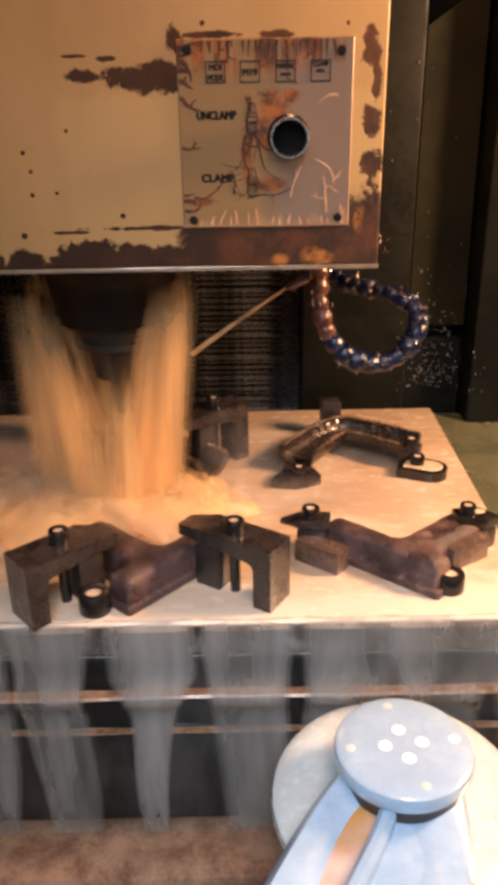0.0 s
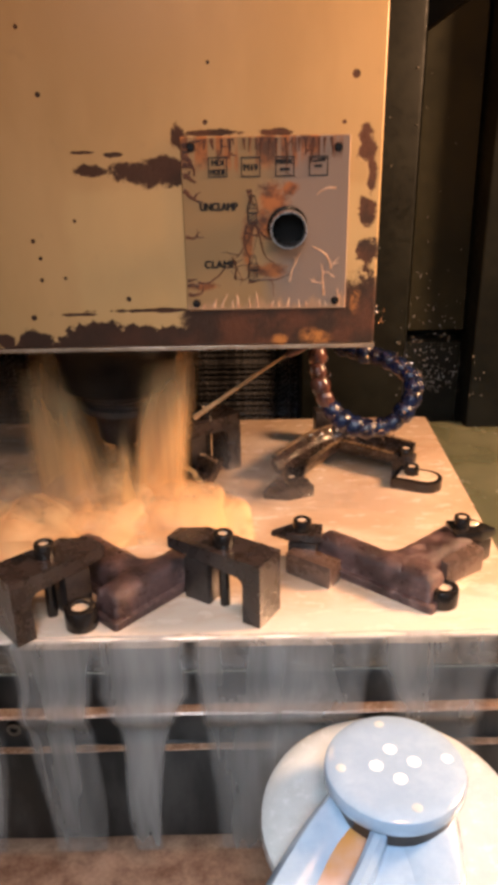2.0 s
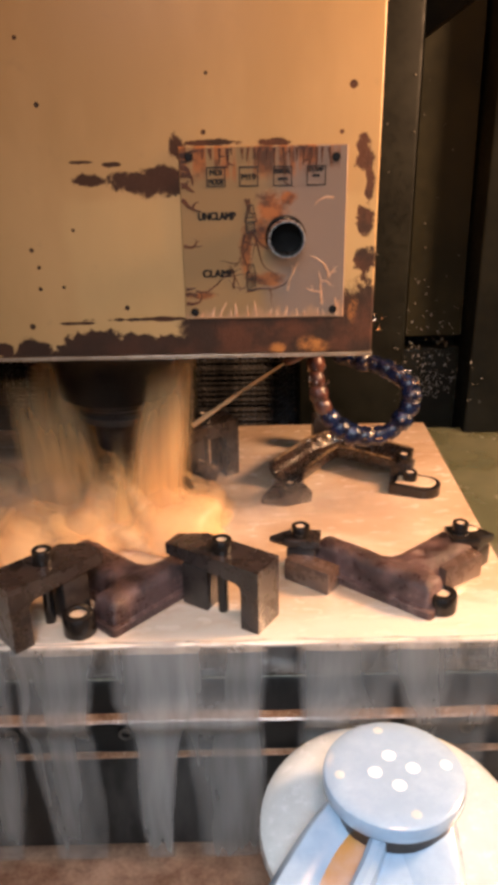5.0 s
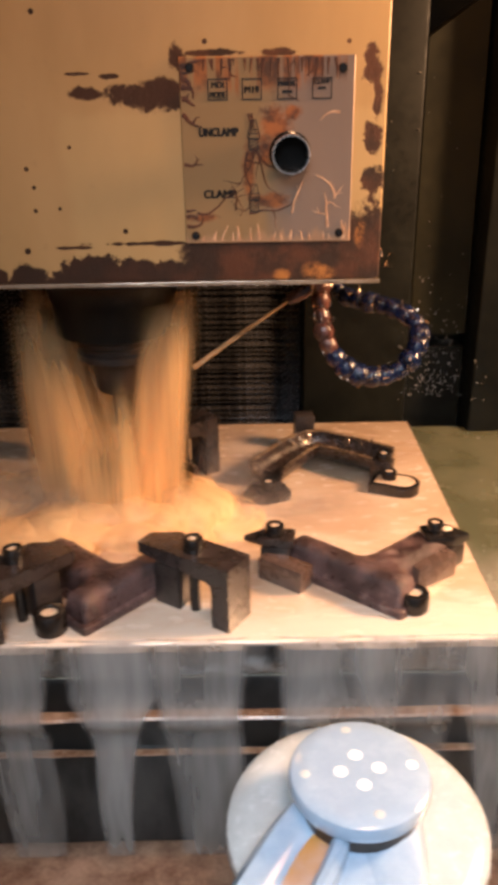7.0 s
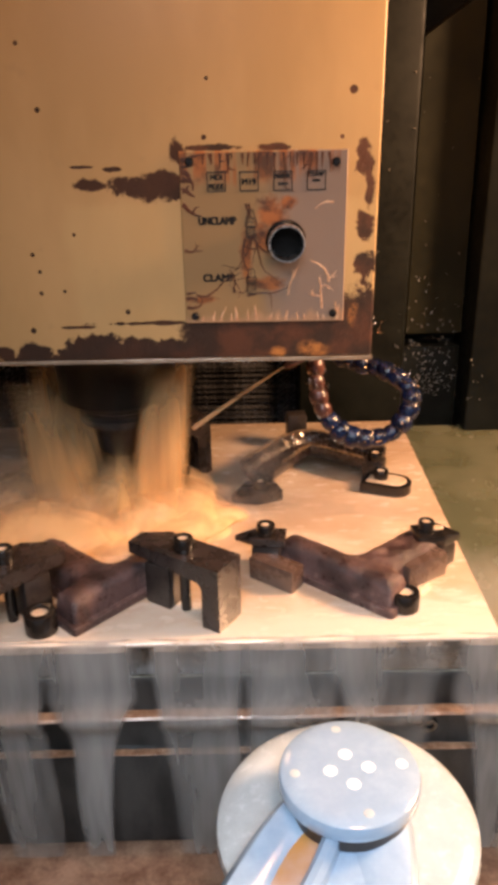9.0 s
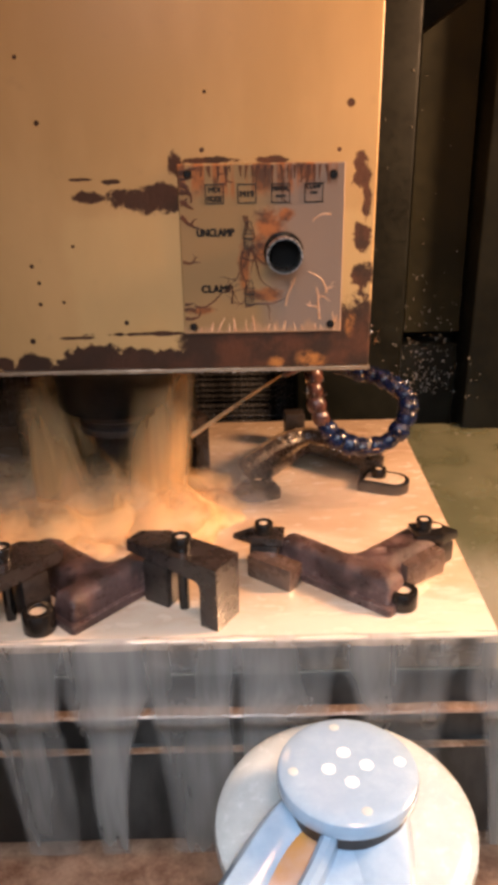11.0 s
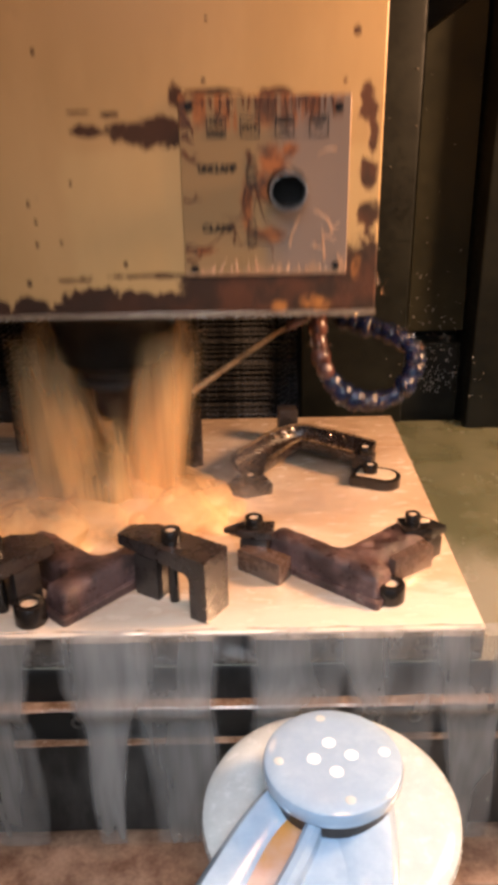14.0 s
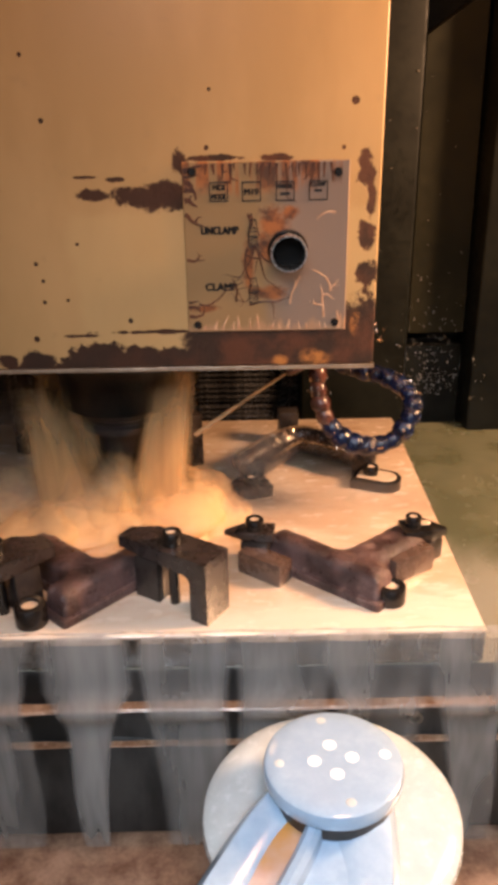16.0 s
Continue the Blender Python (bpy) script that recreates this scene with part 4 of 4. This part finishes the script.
def vein(bm, rng, p, ang, width, length, depth=0, wander=0.28):
    """A creeping rust run that branches, as a thin raised strip on the plate."""
    x, z = p
    pts = [(x, z, width)]
    n = max(3, int(length / 0.0013))
    for i in range(n):
        ang += rng.gauss(0, wander)
        x += 0.0013 * math.cos(ang)
        z += 0.0013 * math.sin(ang)
        if not (-0.0345 < x < 0.0650 and 0.1885 < z < 0.2915):
            break
        pts.append((x, z, width * (1 - 0.75 * (i + 1) / n)))
        if depth < 2 and rng.random() < 0.07:
            vein(bm, rng, (x, z), ang + rng.choice((-0.9, 0.9)), width * 0.6, length * 0.45, depth + 1)
    prev = None
    for i, (px, pz, w) in enumerate(pts):
        qx, qz, _ = pts[min(i + 1, len(pts) - 1)]
        ox, oz, _ = pts[max(i - 1, 0)]
        dx, dz = qx - ox, qz - oz
        k = math.hypot(dx, dz) or 1
        ux, uz = -dz / k * w / 2, dx / k * w / 2
        y = HY - 0.00185
        cur = [bm.verts.new((px + ux, y, pz + uz)), bm.verts.new((px, y - 0.0002, pz)), bm.verts.new((px - ux, y, pz - uz))]
        if prev:
            bm.faces.new((prev[0], prev[1], cur[1], cur[0]))
            bm.faces.new((prev[1], prev[2], cur[2], cur[1]))
        prev = cur


def spindle_head():
    th = root("spindle_head", pose(0, 0, 0), "beige painted spindle head with rusted lower edge", "spindle head")
    part("casing", block(HX0, HX1, HY, 0.80, HZ + 0.003, 0.400, 0.0012, 3), "paint", th)
    part("upper_casing", block(HX0, HX1, HY - 0.0006, 0.80, 0.4002, 0.95, 0.0008, 2), "paint", th)
    part("rim", block(HX0 - 0.0008, HX1 + 0.0008, HY - 0.0012, 0.80, HZ, HZ + 0.0028, 0.0008), "machined", th, "bare worn steel rim")
    ax, ay = AXIS
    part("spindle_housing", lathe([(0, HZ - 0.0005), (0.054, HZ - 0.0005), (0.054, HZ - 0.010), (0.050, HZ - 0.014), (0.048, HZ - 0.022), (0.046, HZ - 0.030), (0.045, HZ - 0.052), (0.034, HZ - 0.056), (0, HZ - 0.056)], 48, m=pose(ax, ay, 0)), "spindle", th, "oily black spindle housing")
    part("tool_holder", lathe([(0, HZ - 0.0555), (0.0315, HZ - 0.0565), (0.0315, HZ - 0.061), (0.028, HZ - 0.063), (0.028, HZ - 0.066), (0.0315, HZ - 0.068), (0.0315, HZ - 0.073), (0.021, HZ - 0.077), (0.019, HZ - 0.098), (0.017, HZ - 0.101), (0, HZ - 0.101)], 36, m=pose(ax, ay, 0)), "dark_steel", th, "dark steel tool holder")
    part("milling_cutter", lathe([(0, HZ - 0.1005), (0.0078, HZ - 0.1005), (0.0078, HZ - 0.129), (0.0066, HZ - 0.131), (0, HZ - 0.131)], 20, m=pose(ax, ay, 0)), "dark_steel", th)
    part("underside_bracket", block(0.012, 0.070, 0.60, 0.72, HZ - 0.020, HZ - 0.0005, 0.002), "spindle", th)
    ON_HEAD.append(th)
    # label plate with screws, button and print
    pl = part("label_plate", block(-0.0355, 0.0660, HY - 0.0017, HY - 0.0001, 0.1875, 0.2925, 0.0005, 1), "plate", th, "stained aluminium label plate")
    for x, z in ((-0.0293, 0.2868), (0.0590, 0.2855), (-0.0293, 0.1920), (0.0592, 0.1925)):
        part("screw", lathe([(0, 0.0016), (0.0021, 0.0014), (0.0027, 0.0006), (0.0028, 0)], 16, m=pose(x, HY - 0.0017, z, 90)), "bolt", pl, "rusty dark screw")
    lettering("UNCLAMP", -0.0135, 0.2520, 0.0228, 0.0046, pl)
    lettering("CLAMP", -0.0135, 0.2168, 0.0195, 0.0046, pl)
    lettering("MDI", -0.0135, 0.2775, 0.0070, 0.0030, pl)
    lettering("MODE", -0.0135, 0.2722, 0.0088, 0.0032, pl)
    lettering("M19", 0.0063, 0.2748, 0.0082, 0.0036, pl)
    lettering("CLAMP", 0.0470, 0.2785, 0.0085, 0.0024, pl)
    lettering("MANUAL", 0.0268, 0.2778, 0.0096, 0.0030, pl)
    rects = []
    for cx in (-0.0135, 0.0063, 0.0268, 0.0470):
        rects += box_outline(cx - 0.0058, cx + 0.0058, 0.2692, 0.2808)
    rects += [(0.0238, 0.0298, 0.2725, 0.2742), (0.0445, 0.0492, 0.2742, 0.2758)]
    bars(rects, "printed_frame", pl)
    for z0, lift in ((0.2415, 0.0012), (0.2065, 0.0)):
        tool_icon(0.0070, z0, lift, pl)
    rng = random.Random(3)

    def run(name, mat, label, *spec):
        bm = bmesh.new()
        vein(bm, rng, *spec)
        if bm.faces:
            part(name, bm, mat, pl, label)
        else:
            bm.free()

    for k in range(19):
        x = -0.020 + 0.0042 * k + rng.uniform(-0.0015, 0.0015)
        run("rust_run", "vein", "brown rust run", (x, 0.2912), -1.57, rng.uniform(0.0014, 0.0030), rng.uniform(0.006, 0.017) * (1.25 if x > 0.012 else 0.7), 1, 0.05)
    for z in (0.287, 0.284, 0.281, 0.277, 0.270, 0.262, 0.234, 0.207, 0.203, 0.198):
        run("rust_run", "vein", "brown rust run", (-0.0345, z), rng.uniform(-0.35, 0.35), rng.uniform(0.0020, 0.0042), rng.uniform(0.006, 0.018))
    for x, z, a, ln in ((0.007, 0.243, -1.5, 0.026), (0.008, 0.243, -1.2, 0.030), (0.006, 0.262, -1.6, 0.02), (-0.028, 0.206, -0.3, 0.035), (0.004, 0.205, 0.3, 0.03), (0.0035, 0.241, -1.65, 0.034), (0.0100, 0.240, -1.45, 0.030), (-0.004, 0.207, 1.6, 0.016), (0.004, 0.262, -1.3, 0.012)):
        run("rust_run", "vein", "brown rust run", (x, z), a, 0.0015, ln, 1, 0.16)
    for k in range(17):
        run("pale_drip", "scale_drip", "pale dried drip", (-0.032 + 0.0062 * k + rng.uniform(-0.002, 0.002), 0.1886), 1.57, rng.uniform(0.0012, 0.0028), rng.uniform(0.003, 0.012), 0, 0.12)
    for x, z, a, ln in ((0.052, 0.196, 1.5, 0.022), (0.056, 0.213, 1.7, 0.02), (0.030, 0.205, 1.6, 0.02), (0.058, 0.262, 3.0, 0.014)):
        run("pale_drip", "scale_drip", "pale dried drip", (x, z), a, 0.0016, ln, 0, 0.16)
    m = pose(0.0285, HY - 0.0017, 0.2400, 90) @ Matrix.Diagonal((0.82, 0.82, 1.0, 1))
    btn = part("push_button", lathe([(0.0150, 0), (0.0150, 0.003), (0.0128, 0.004), (0.0128, 0.012)], 36, m=m), "black_plastic", th, "black push button with chrome bezel")
    part("bezel", lathe([(0.0128, 0.010), (0.0138, 0.0115), (0.0138, 0.0155), (0.0132, 0.0168), (0.0124, 0.0168), (0.0121, 0.0150), (0.0120, 0.004)], 40, m=m), "bezel", btn, "polished chrome bezel")
    part("cap", lathe([(0, 0.0058), (0.0085, 0.0056), (0.0119, 0.0064), (0.0119, 0.004)], 32, m=m), "hole", btn)


def coolant_hose():
    """Blue segmented hose that loops below the head's corner."""
    th = root("coolant_hose", pose(0, 0, 0), "wet blue segmented coolant hose looped under the head", "hose")
    pts = smooth_path([(0.058, 0.612, 0.165), (0.0555, 0.590, 0.146), (0.0560, 0.580, 0.120), (0.062, 0.576, 0.099), (0.076, 0.574, 0.0825), (0.096, 0.574, 0.0765), (0.116, 0.576, 0.082), (0.1285, 0.582, 0.099),
                       (0.130, 0.592, 0.108), (0.122, 0.604, 0.1155), (0.108, 0.620, 0.1185), (0.090, 0.638, 0.1185), (0.074, 0.652, 0.126), (0.066, 0.660, 0.165)], 20)
    rng = random.Random(8)
    run, last, k = 0.0, pts[0], 0
    joint = lathe([(0.0040, -0.0066), (0.0070, -0.0062), (0.0084, -0.0046), (0.0091, -0.0024), (0.0094, 0.0004), (0.0090, 0.0028), (0.0080, 0.0044), (0.0072, 0.0050), (0.0068, 0.0064), (0.0040, 0.0066)], 20)
    roughen(joint, 0.0011, 260, 2.0)
    meshes = {}
    for mat in ("hose", "hose_red"):
        meshes[mat] = part("segment", joint.copy(), mat).data
    for ob in [o for o in scene.collection.objects if o.name.startswith("segment")]:
        bpy.data.objects.remove(ob)
    joint.free()
    for a, b in zip(pts, pts[1:]):
        run += (b - a).length
        if run >= 0.0104:
            run = 0
            # left segments are reddened to paint the warm reflection there
            seg = new("segment", meshes["hose_red" if 1 < k < 7 else "hose"])
            seg.parent = th
            q = (b - a).to_track_quat("Z", "Y")
            wide = rng.uniform(0.70, 0.96)
            seg.matrix_basis = Matrix.Translation(b) @ q.to_matrix().to_4x4() @ pose(0, 0, 0, rng.uniform(-9, 9), rng.uniform(-9, 9), rng.uniform(0, 360)) @ Matrix.Diagonal((wide, wide, 1, 1))
            k += 1
    ON_HEAD.append(th)
    spots = [p + Vector((0, -0.004, 0.002)) for p in pts]
    chips("swarf", spots, 300, 0.0032, 0.0022, 41, "glittering metal chips caught on the wet hose", ON_HEAD)
    chips("swarf", [(0.062 + 0.004 * k, 0.60, 0.158) for k in range(12)], 60, 0.0035, 0.0026, 43, "dark glinting chips hanging under the head's corner", ON_HEAD)
    nz = root("coolant_nozzle", pose(0, 0, 0), "small rusty nozzle with a thin coolant jet", "nozzle")
    a, b = Vector((0.036, 0.600, 0.1300)), Vector((-0.040, 0.600, 0.0800))
    d = (b - a).normalized()
    part("tip", sweep([a - d * 0.024, a - d * 0.010, a, a + d * 0.004], circle(0.0042, 14), scales=[1.3, 1.3, 1.0, 0.6]), "hose_red", nz, "rusty red nozzle tip")
    part("jet", sweep([a.lerp(b, k / 10) + Vector((0, 0, -0.003 * (k / 10) ** 2)) for k in range(11)], circle(0.0009, 8), scales=[1 + 0.14 * k for k in range(11)]), "jet", nz, "thin jet of milky coolant")
    ON_HEAD.append(nz)


# ---------------------------------------------------------------- coolant


def curtain(top, foot, y, bulge, seed):
    """A falling sheet of coolant between two widths, bowed round the spindle."""
    rows = []
    for i in range(25):
        k = i / 24
        e = k ** 0.8
        x0, x1 = top[0] + (foot[0] - top[0]) * e, top[1] + (foot[1] - top[1]) * e
        row = []
        for j in range(13):
            u = j / 12
            row.append((x0 + (x1 - x0) * u + 0.0025 * noise.noise((u * 2 + seed, k * 1.4, seed)), y + bulge * (1 - (2 * u - 1) ** 2) + 0.005 * noise.noise((u * 4 + seed, k * 1.2, seed + 5)), 0.136 - 0.188 * k))
        rows.append(row)
    return sheet(rows)


def coolant():
    ax, ay = AXIS
    th = root("coolant_stream", pose(ax, ay, 0), "milky coolant tinted with lamplight, falling in two streams round the cutter", "coolant")
    rng = random.Random(4)
    for k in range(7):
        j = lambda: rng.uniform(-0.006, 0.006)
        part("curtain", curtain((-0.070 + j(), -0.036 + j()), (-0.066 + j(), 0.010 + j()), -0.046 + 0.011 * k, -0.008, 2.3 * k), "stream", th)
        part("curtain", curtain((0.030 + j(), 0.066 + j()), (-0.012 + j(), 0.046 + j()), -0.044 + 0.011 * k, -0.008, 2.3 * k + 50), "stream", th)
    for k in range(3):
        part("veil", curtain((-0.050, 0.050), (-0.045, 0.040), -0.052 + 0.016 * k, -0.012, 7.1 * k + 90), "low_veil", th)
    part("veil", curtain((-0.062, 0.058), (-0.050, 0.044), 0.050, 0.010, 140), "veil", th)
    STREAMS.extend(th.children)
    ON_HEAD.append(th)


SPLASHES = []


def splash():
    """Boiling foam where the streams strike the plate: rigid lobes that stir."""
    rng = random.Random(21)
    for k in range(30):
        a = rng.uniform(0, 2 * math.pi)
        d = rng.uniform(0.0, 0.062)
        x, y = AXIS[0] - 0.018 + d * 1.6 * math.cos(a), AXIS[1] - 0.030 + d * 0.8 * math.sin(a)
        if k > 18:
            x, y = AXIS[0] - rng.uniform(0.07, 0.17), AXIS[1] + rng.uniform(-0.07, 0.0)
            d = 0.05
        r, h = rng.uniform(0.034, 0.062), rng.uniform(0.026, 0.064) * (1 - d * 9)
        bm = bmesh.new()
        bmesh.ops.create_icosphere(bm, subdivisions=4, radius=1)
        bmesh.ops.delete(bm, geom=[v for v in bm.verts if v.co.z < -0.15], context="VERTS")
        for v in bm.verts:
            q = v.co * 1.1 + Vector((k * 7.3, 0, 0))
            f = 1 + 0.45 * noise.noise(q) + 0.16 * noise.noise(q * 2.2)
            v.co = Vector((v.co.x * r * f, v.co.y * r * 0.8 * f, max(-0.002, (1 - (1 - max(0, v.co.z)) ** 0.6) * h * f)))
        ob = tagged(part("coolant_splash", bm, "splash", None, "foaming coolant splash on the fixture plate with warm lamplight in its colour"), category="coolant", group="splashes under the stream")
        ob.matrix_basis = pose(x, y, 0.0005)
        SPLASHES.append((ob, x, y, rng.uniform(0, 360), rng.uniform(0.5, 1.0) * rng.choice((-1, 1))))


# ---------------------------------------------------------------- pale blue arm in front


def capped_arm():
    th = root("capped_handle", pose(0.0794, 0.3358, -0.1304), "pale blue round-capped handle on a white enamel disc", "handle")
    up = 0.1105
    part("cap", lathe([(0, up + 0.0012), (0.030, up + 0.0010), (0.0400, up + 0.0004), (0.0418, up - 0.0008), (0.0425, up - 0.0028), (0.0425, up - 0.0090), (0.0412, up - 0.0115), (0.038, up - 0.0125), (0, up - 0.0125)], 56), "blue", th, "glossy pale blue cap")
    caps = [(0.0115 * math.cos(radians(a)), 0.0115 * math.sin(radians(a)), 0.0048) for a in (6, 96, 186, 276)]
    caps += [(0.0320 * math.cos(radians(a)), 0.0320 * math.sin(radians(a)), 0.0036) for a in (6,)]
    pale = [(0.0330 * math.cos(radians(a)), 0.0330 * math.sin(radians(a)), 0.0032) for a in (98, 184, 282)]
    for x, y, r in pale:
        part("plug", lathe([(0, 0.0004), (r * 0.8, 0.0003), (r, 0.0)], 20, m=pose(x, y, up + 0.0009)), "white", th, "pale round plug")
    for x, y, r in caps:
        part("plug", lathe([(0, 0.0004), (r * 0.8, 0.0003), (r, 0.0)], 20, m=pose(x, y, up + 0.0009)), "dot", th, "white round plug")
    part("neck", lathe([(0, up - 0.0127), (0.034, up - 0.0127), (0.034, up - 0.0150), (0.0378, up - 0.0165), (0.0378, up - 0.018), (0.0372, up - 0.026), (0.0385, up - 0.037), (0, up - 0.037)], 48), "blue", th, "pale blue neck")
    # dark ring put in to draw the cap's shadow on the neck
    part("shade_ring", lathe([(0.0345, up - 0.0128), (0.0383, up - 0.0150), (0.0384, up - 0.0225), (0.0340, up - 0.0230)], 48), "dark_steel", th, "dark ring standing in for the shade under the cap")
    sec = [(-0.009, -0.008), (-0.007, 0.004), (0.001, 0.0080), (0.011, 0.0080), (0.015, 0.004), (0.018, -0.008)]
    pts = smooth_path([(-0.018, -0.002, up - 0.021), (-0.038, -0.024, up - 0.028), (-0.062, -0.058, up - 0.041), (-0.086, -0.098, up - 0.054)], 8)
    part("lever", sweep(pts, sec, scales=[0.95 + 0.02 * k for k in range(len(pts))]), "blue", th, "pale blue tapering lever")
    pts = smooth_path([(-0.012, -0.030, up - 0.0155), (-0.022, -0.048, up - 0.022), (-0.042, -0.076, up - 0.034), (-0.066, -0.110, up - 0.048)], 8)
    part("rib", sweep(pts, [(-0.0060, -0.016), (-0.0050, 0.001), (-0.002, 0.0042), (0.002, 0.0042), (0.0050, 0.001), (0.0060, -0.016)]), "blue", th, "raised rib")
    pts = smooth_path([(-0.026, -0.020, up - 0.024), (-0.036, -0.040, up - 0.029), (-0.056, -0.072, up - 0.041), (-0.078, -0.108, up - 0.054)], 6)
    part("web", sweep(pts, [(-0.011, -0.004), (-0.011, 0.003), (0.009, 0.003), (0.009, -0.004)]), "ochre", th, "ochre rust between lever and rib")
    pts = smooth_path([(0.016, -0.010, up - 0.026), (0.014, -0.042, up - 0.034), (0.008, -0.078, up - 0.047), (0.002, -0.112, up - 0.060)], 8)
    part("body_arm", sweep(pts, [(-0.021, -0.012), (-0.0205, 0.000), (-0.016, 0.0075), (-0.006, 0.0105), (0.006, 0.0105), (0.018, 0.0075), (0.0255, 0.000), (0.027, -0.012)]), "blue", th, "pale blue rounded body below the cap")
    pts = smooth_path([(-0.004, -0.026, up - 0.024), (-0.010, -0.048, up - 0.030), (-0.024, -0.080, up - 0.043), (-0.042, -0.112, up - 0.056)], 6)
    part("recess", sweep(pts, [(-0.016, -0.010), (-0.016, 0.002), (0.016, 0.002), (0.016, -0.010)]), "blue", th, "sunken blue face between rib and body")
    part("disc", lathe([(0, 0), (0.066, -0.0005), (0.076, -0.002), (0.0805, -0.006), (0.0815, -0.012), (0.0795, -0.017), (0.072, -0.019), (0, -0.019)], 64, m=pose(0, 0, up - 0.037, 3)), "white", th, "chipped white enamel disc")
    part("stem", lathe([(0, -0.0827), (0.045, -0.0827), (0.045, -0.0785), (0.030, -0.0745), (0.030, up - 0.0520), (0, up - 0.0520)], 32), "dark_steel", th, "dark stem")
    for piece in th.children:
        piece.data.transform(Matrix.Scale(0.92, 4))
    ON_TABLE.append(th)


def work_lamp():
    """Unseen fixtures for the lamp that lights the machining space and the added fill."""
    for (x, y, z), turn in ((LAMP_A, pose(0, 0, 0, 0, 90, 0)), (FILL_LAMP, pose(0, 0, 0))):
        th = root("work_lamp", pose(x, y, z) @ turn, "round black work lamp added out of view on the enclosure", "lamp", "work lamps")
        part("housing", lathe([(0.085, 0.0), (0.095, 0.006), (0.095, 0.036), (0, 0.036)], 32), "black_plastic", th)
        reach = (0.700 - x if z < 0.8 else 1.0 - z)
        part("bracket", block(-0.012, 0.012, -0.012, 0.012, 0.034, reach, 0.002), "dark_steel", th, "steel bracket")
        part("bezel", lathe([(0.080, 0.001), (0.085, -0.004), (0.092, -0.004), (0.096, 0.005)], 32), "chrome", th, "bright rim")


enclosure()
side_column()
machine_table()
apron()
fixtures()
spindle_head()
coolant_hose()
coolant()
splash()
capped_arm()
work_lamp()
runnels()
spray()
wall_drops()
way_cover()


def motions():
    for ob in ON_TABLE:
        base = ob.matrix_basis.copy()
        walk(ob, [(t, pose(x, y, 0) @ base) for t, x, y in TABLE_ROWS])
    for ob in ON_HEAD:
        base = ob.matrix_basis.copy()
        walk(ob, [(t, pose(0, 0, z) @ base) for t, z in HEAD_ROWS])
    for k, ob in enumerate(STREAMS):
        walk(ob, [(0.2 * i, pose(0.0025 * math.sin(7.1 * 0.2 * i + k * 1.9), 0.002 * math.cos(5.3 * 0.2 * i + k), 0, 0, 1.6 * math.sin(4.7 * 0.2 * i + k * 2.3), 3 * math.sin(6.1 * 0.2 * i + k))) for i in range(81)])
    for ob, ph, reach in RUNNELS:
        rows = [(t, pose(x, y, 0)) for t, x, y in TABLE_ROWS]
        drift = []
        for i in range(81):
            t = i * 0.2
            k = max(j for j in range(len(rows) - 1) if rows[j][0] <= t)
            f = min(1.0, (t - rows[k][0]) / (rows[k + 1][0] - rows[k][0]))
            p = rows[k][1].translation.lerp(rows[k + 1][1].translation, f)
            drift.append((t, pose(p.x + reach * math.sin(0.8 * t + ph) + 0.002 * math.sin(3.1 * t + ph * 2), p.y, 0)))
        walk(ob, drift)
    for ob, x, y, z, ph in SPRAYS:
        walk(ob, [(0.2 * i, pose(x + 0.014 * math.sin(0.9 * 0.2 * i + ph) + 0.004 * math.sin(5.3 * 0.2 * i + ph), y + 0.006 * math.cos(1.3 * 0.2 * i + ph), z + 0.004 * math.sin(2.1 * 0.2 * i + ph), -20, 6 * math.sin(1.7 * 0.2 * i + ph), 0)) for i in range(81)])
    for k, (ob, x, y, a, rate) in enumerate(SPLASHES):
        rows = []
        for i in range(161):
            t = i * 0.1
            w = t * 11 + k
            rows.append((t, pose(x + 0.005 * math.sin(w * 1.3), y + 0.004 * math.cos(w * 1.7), -0.001 + 0.002 * math.sin(w * 2.1), 5 * math.sin(w * 1.9), 5 * math.cos(w * 1.4), a + 840 * rate * t)))
        walk(ob, rows)


motions()
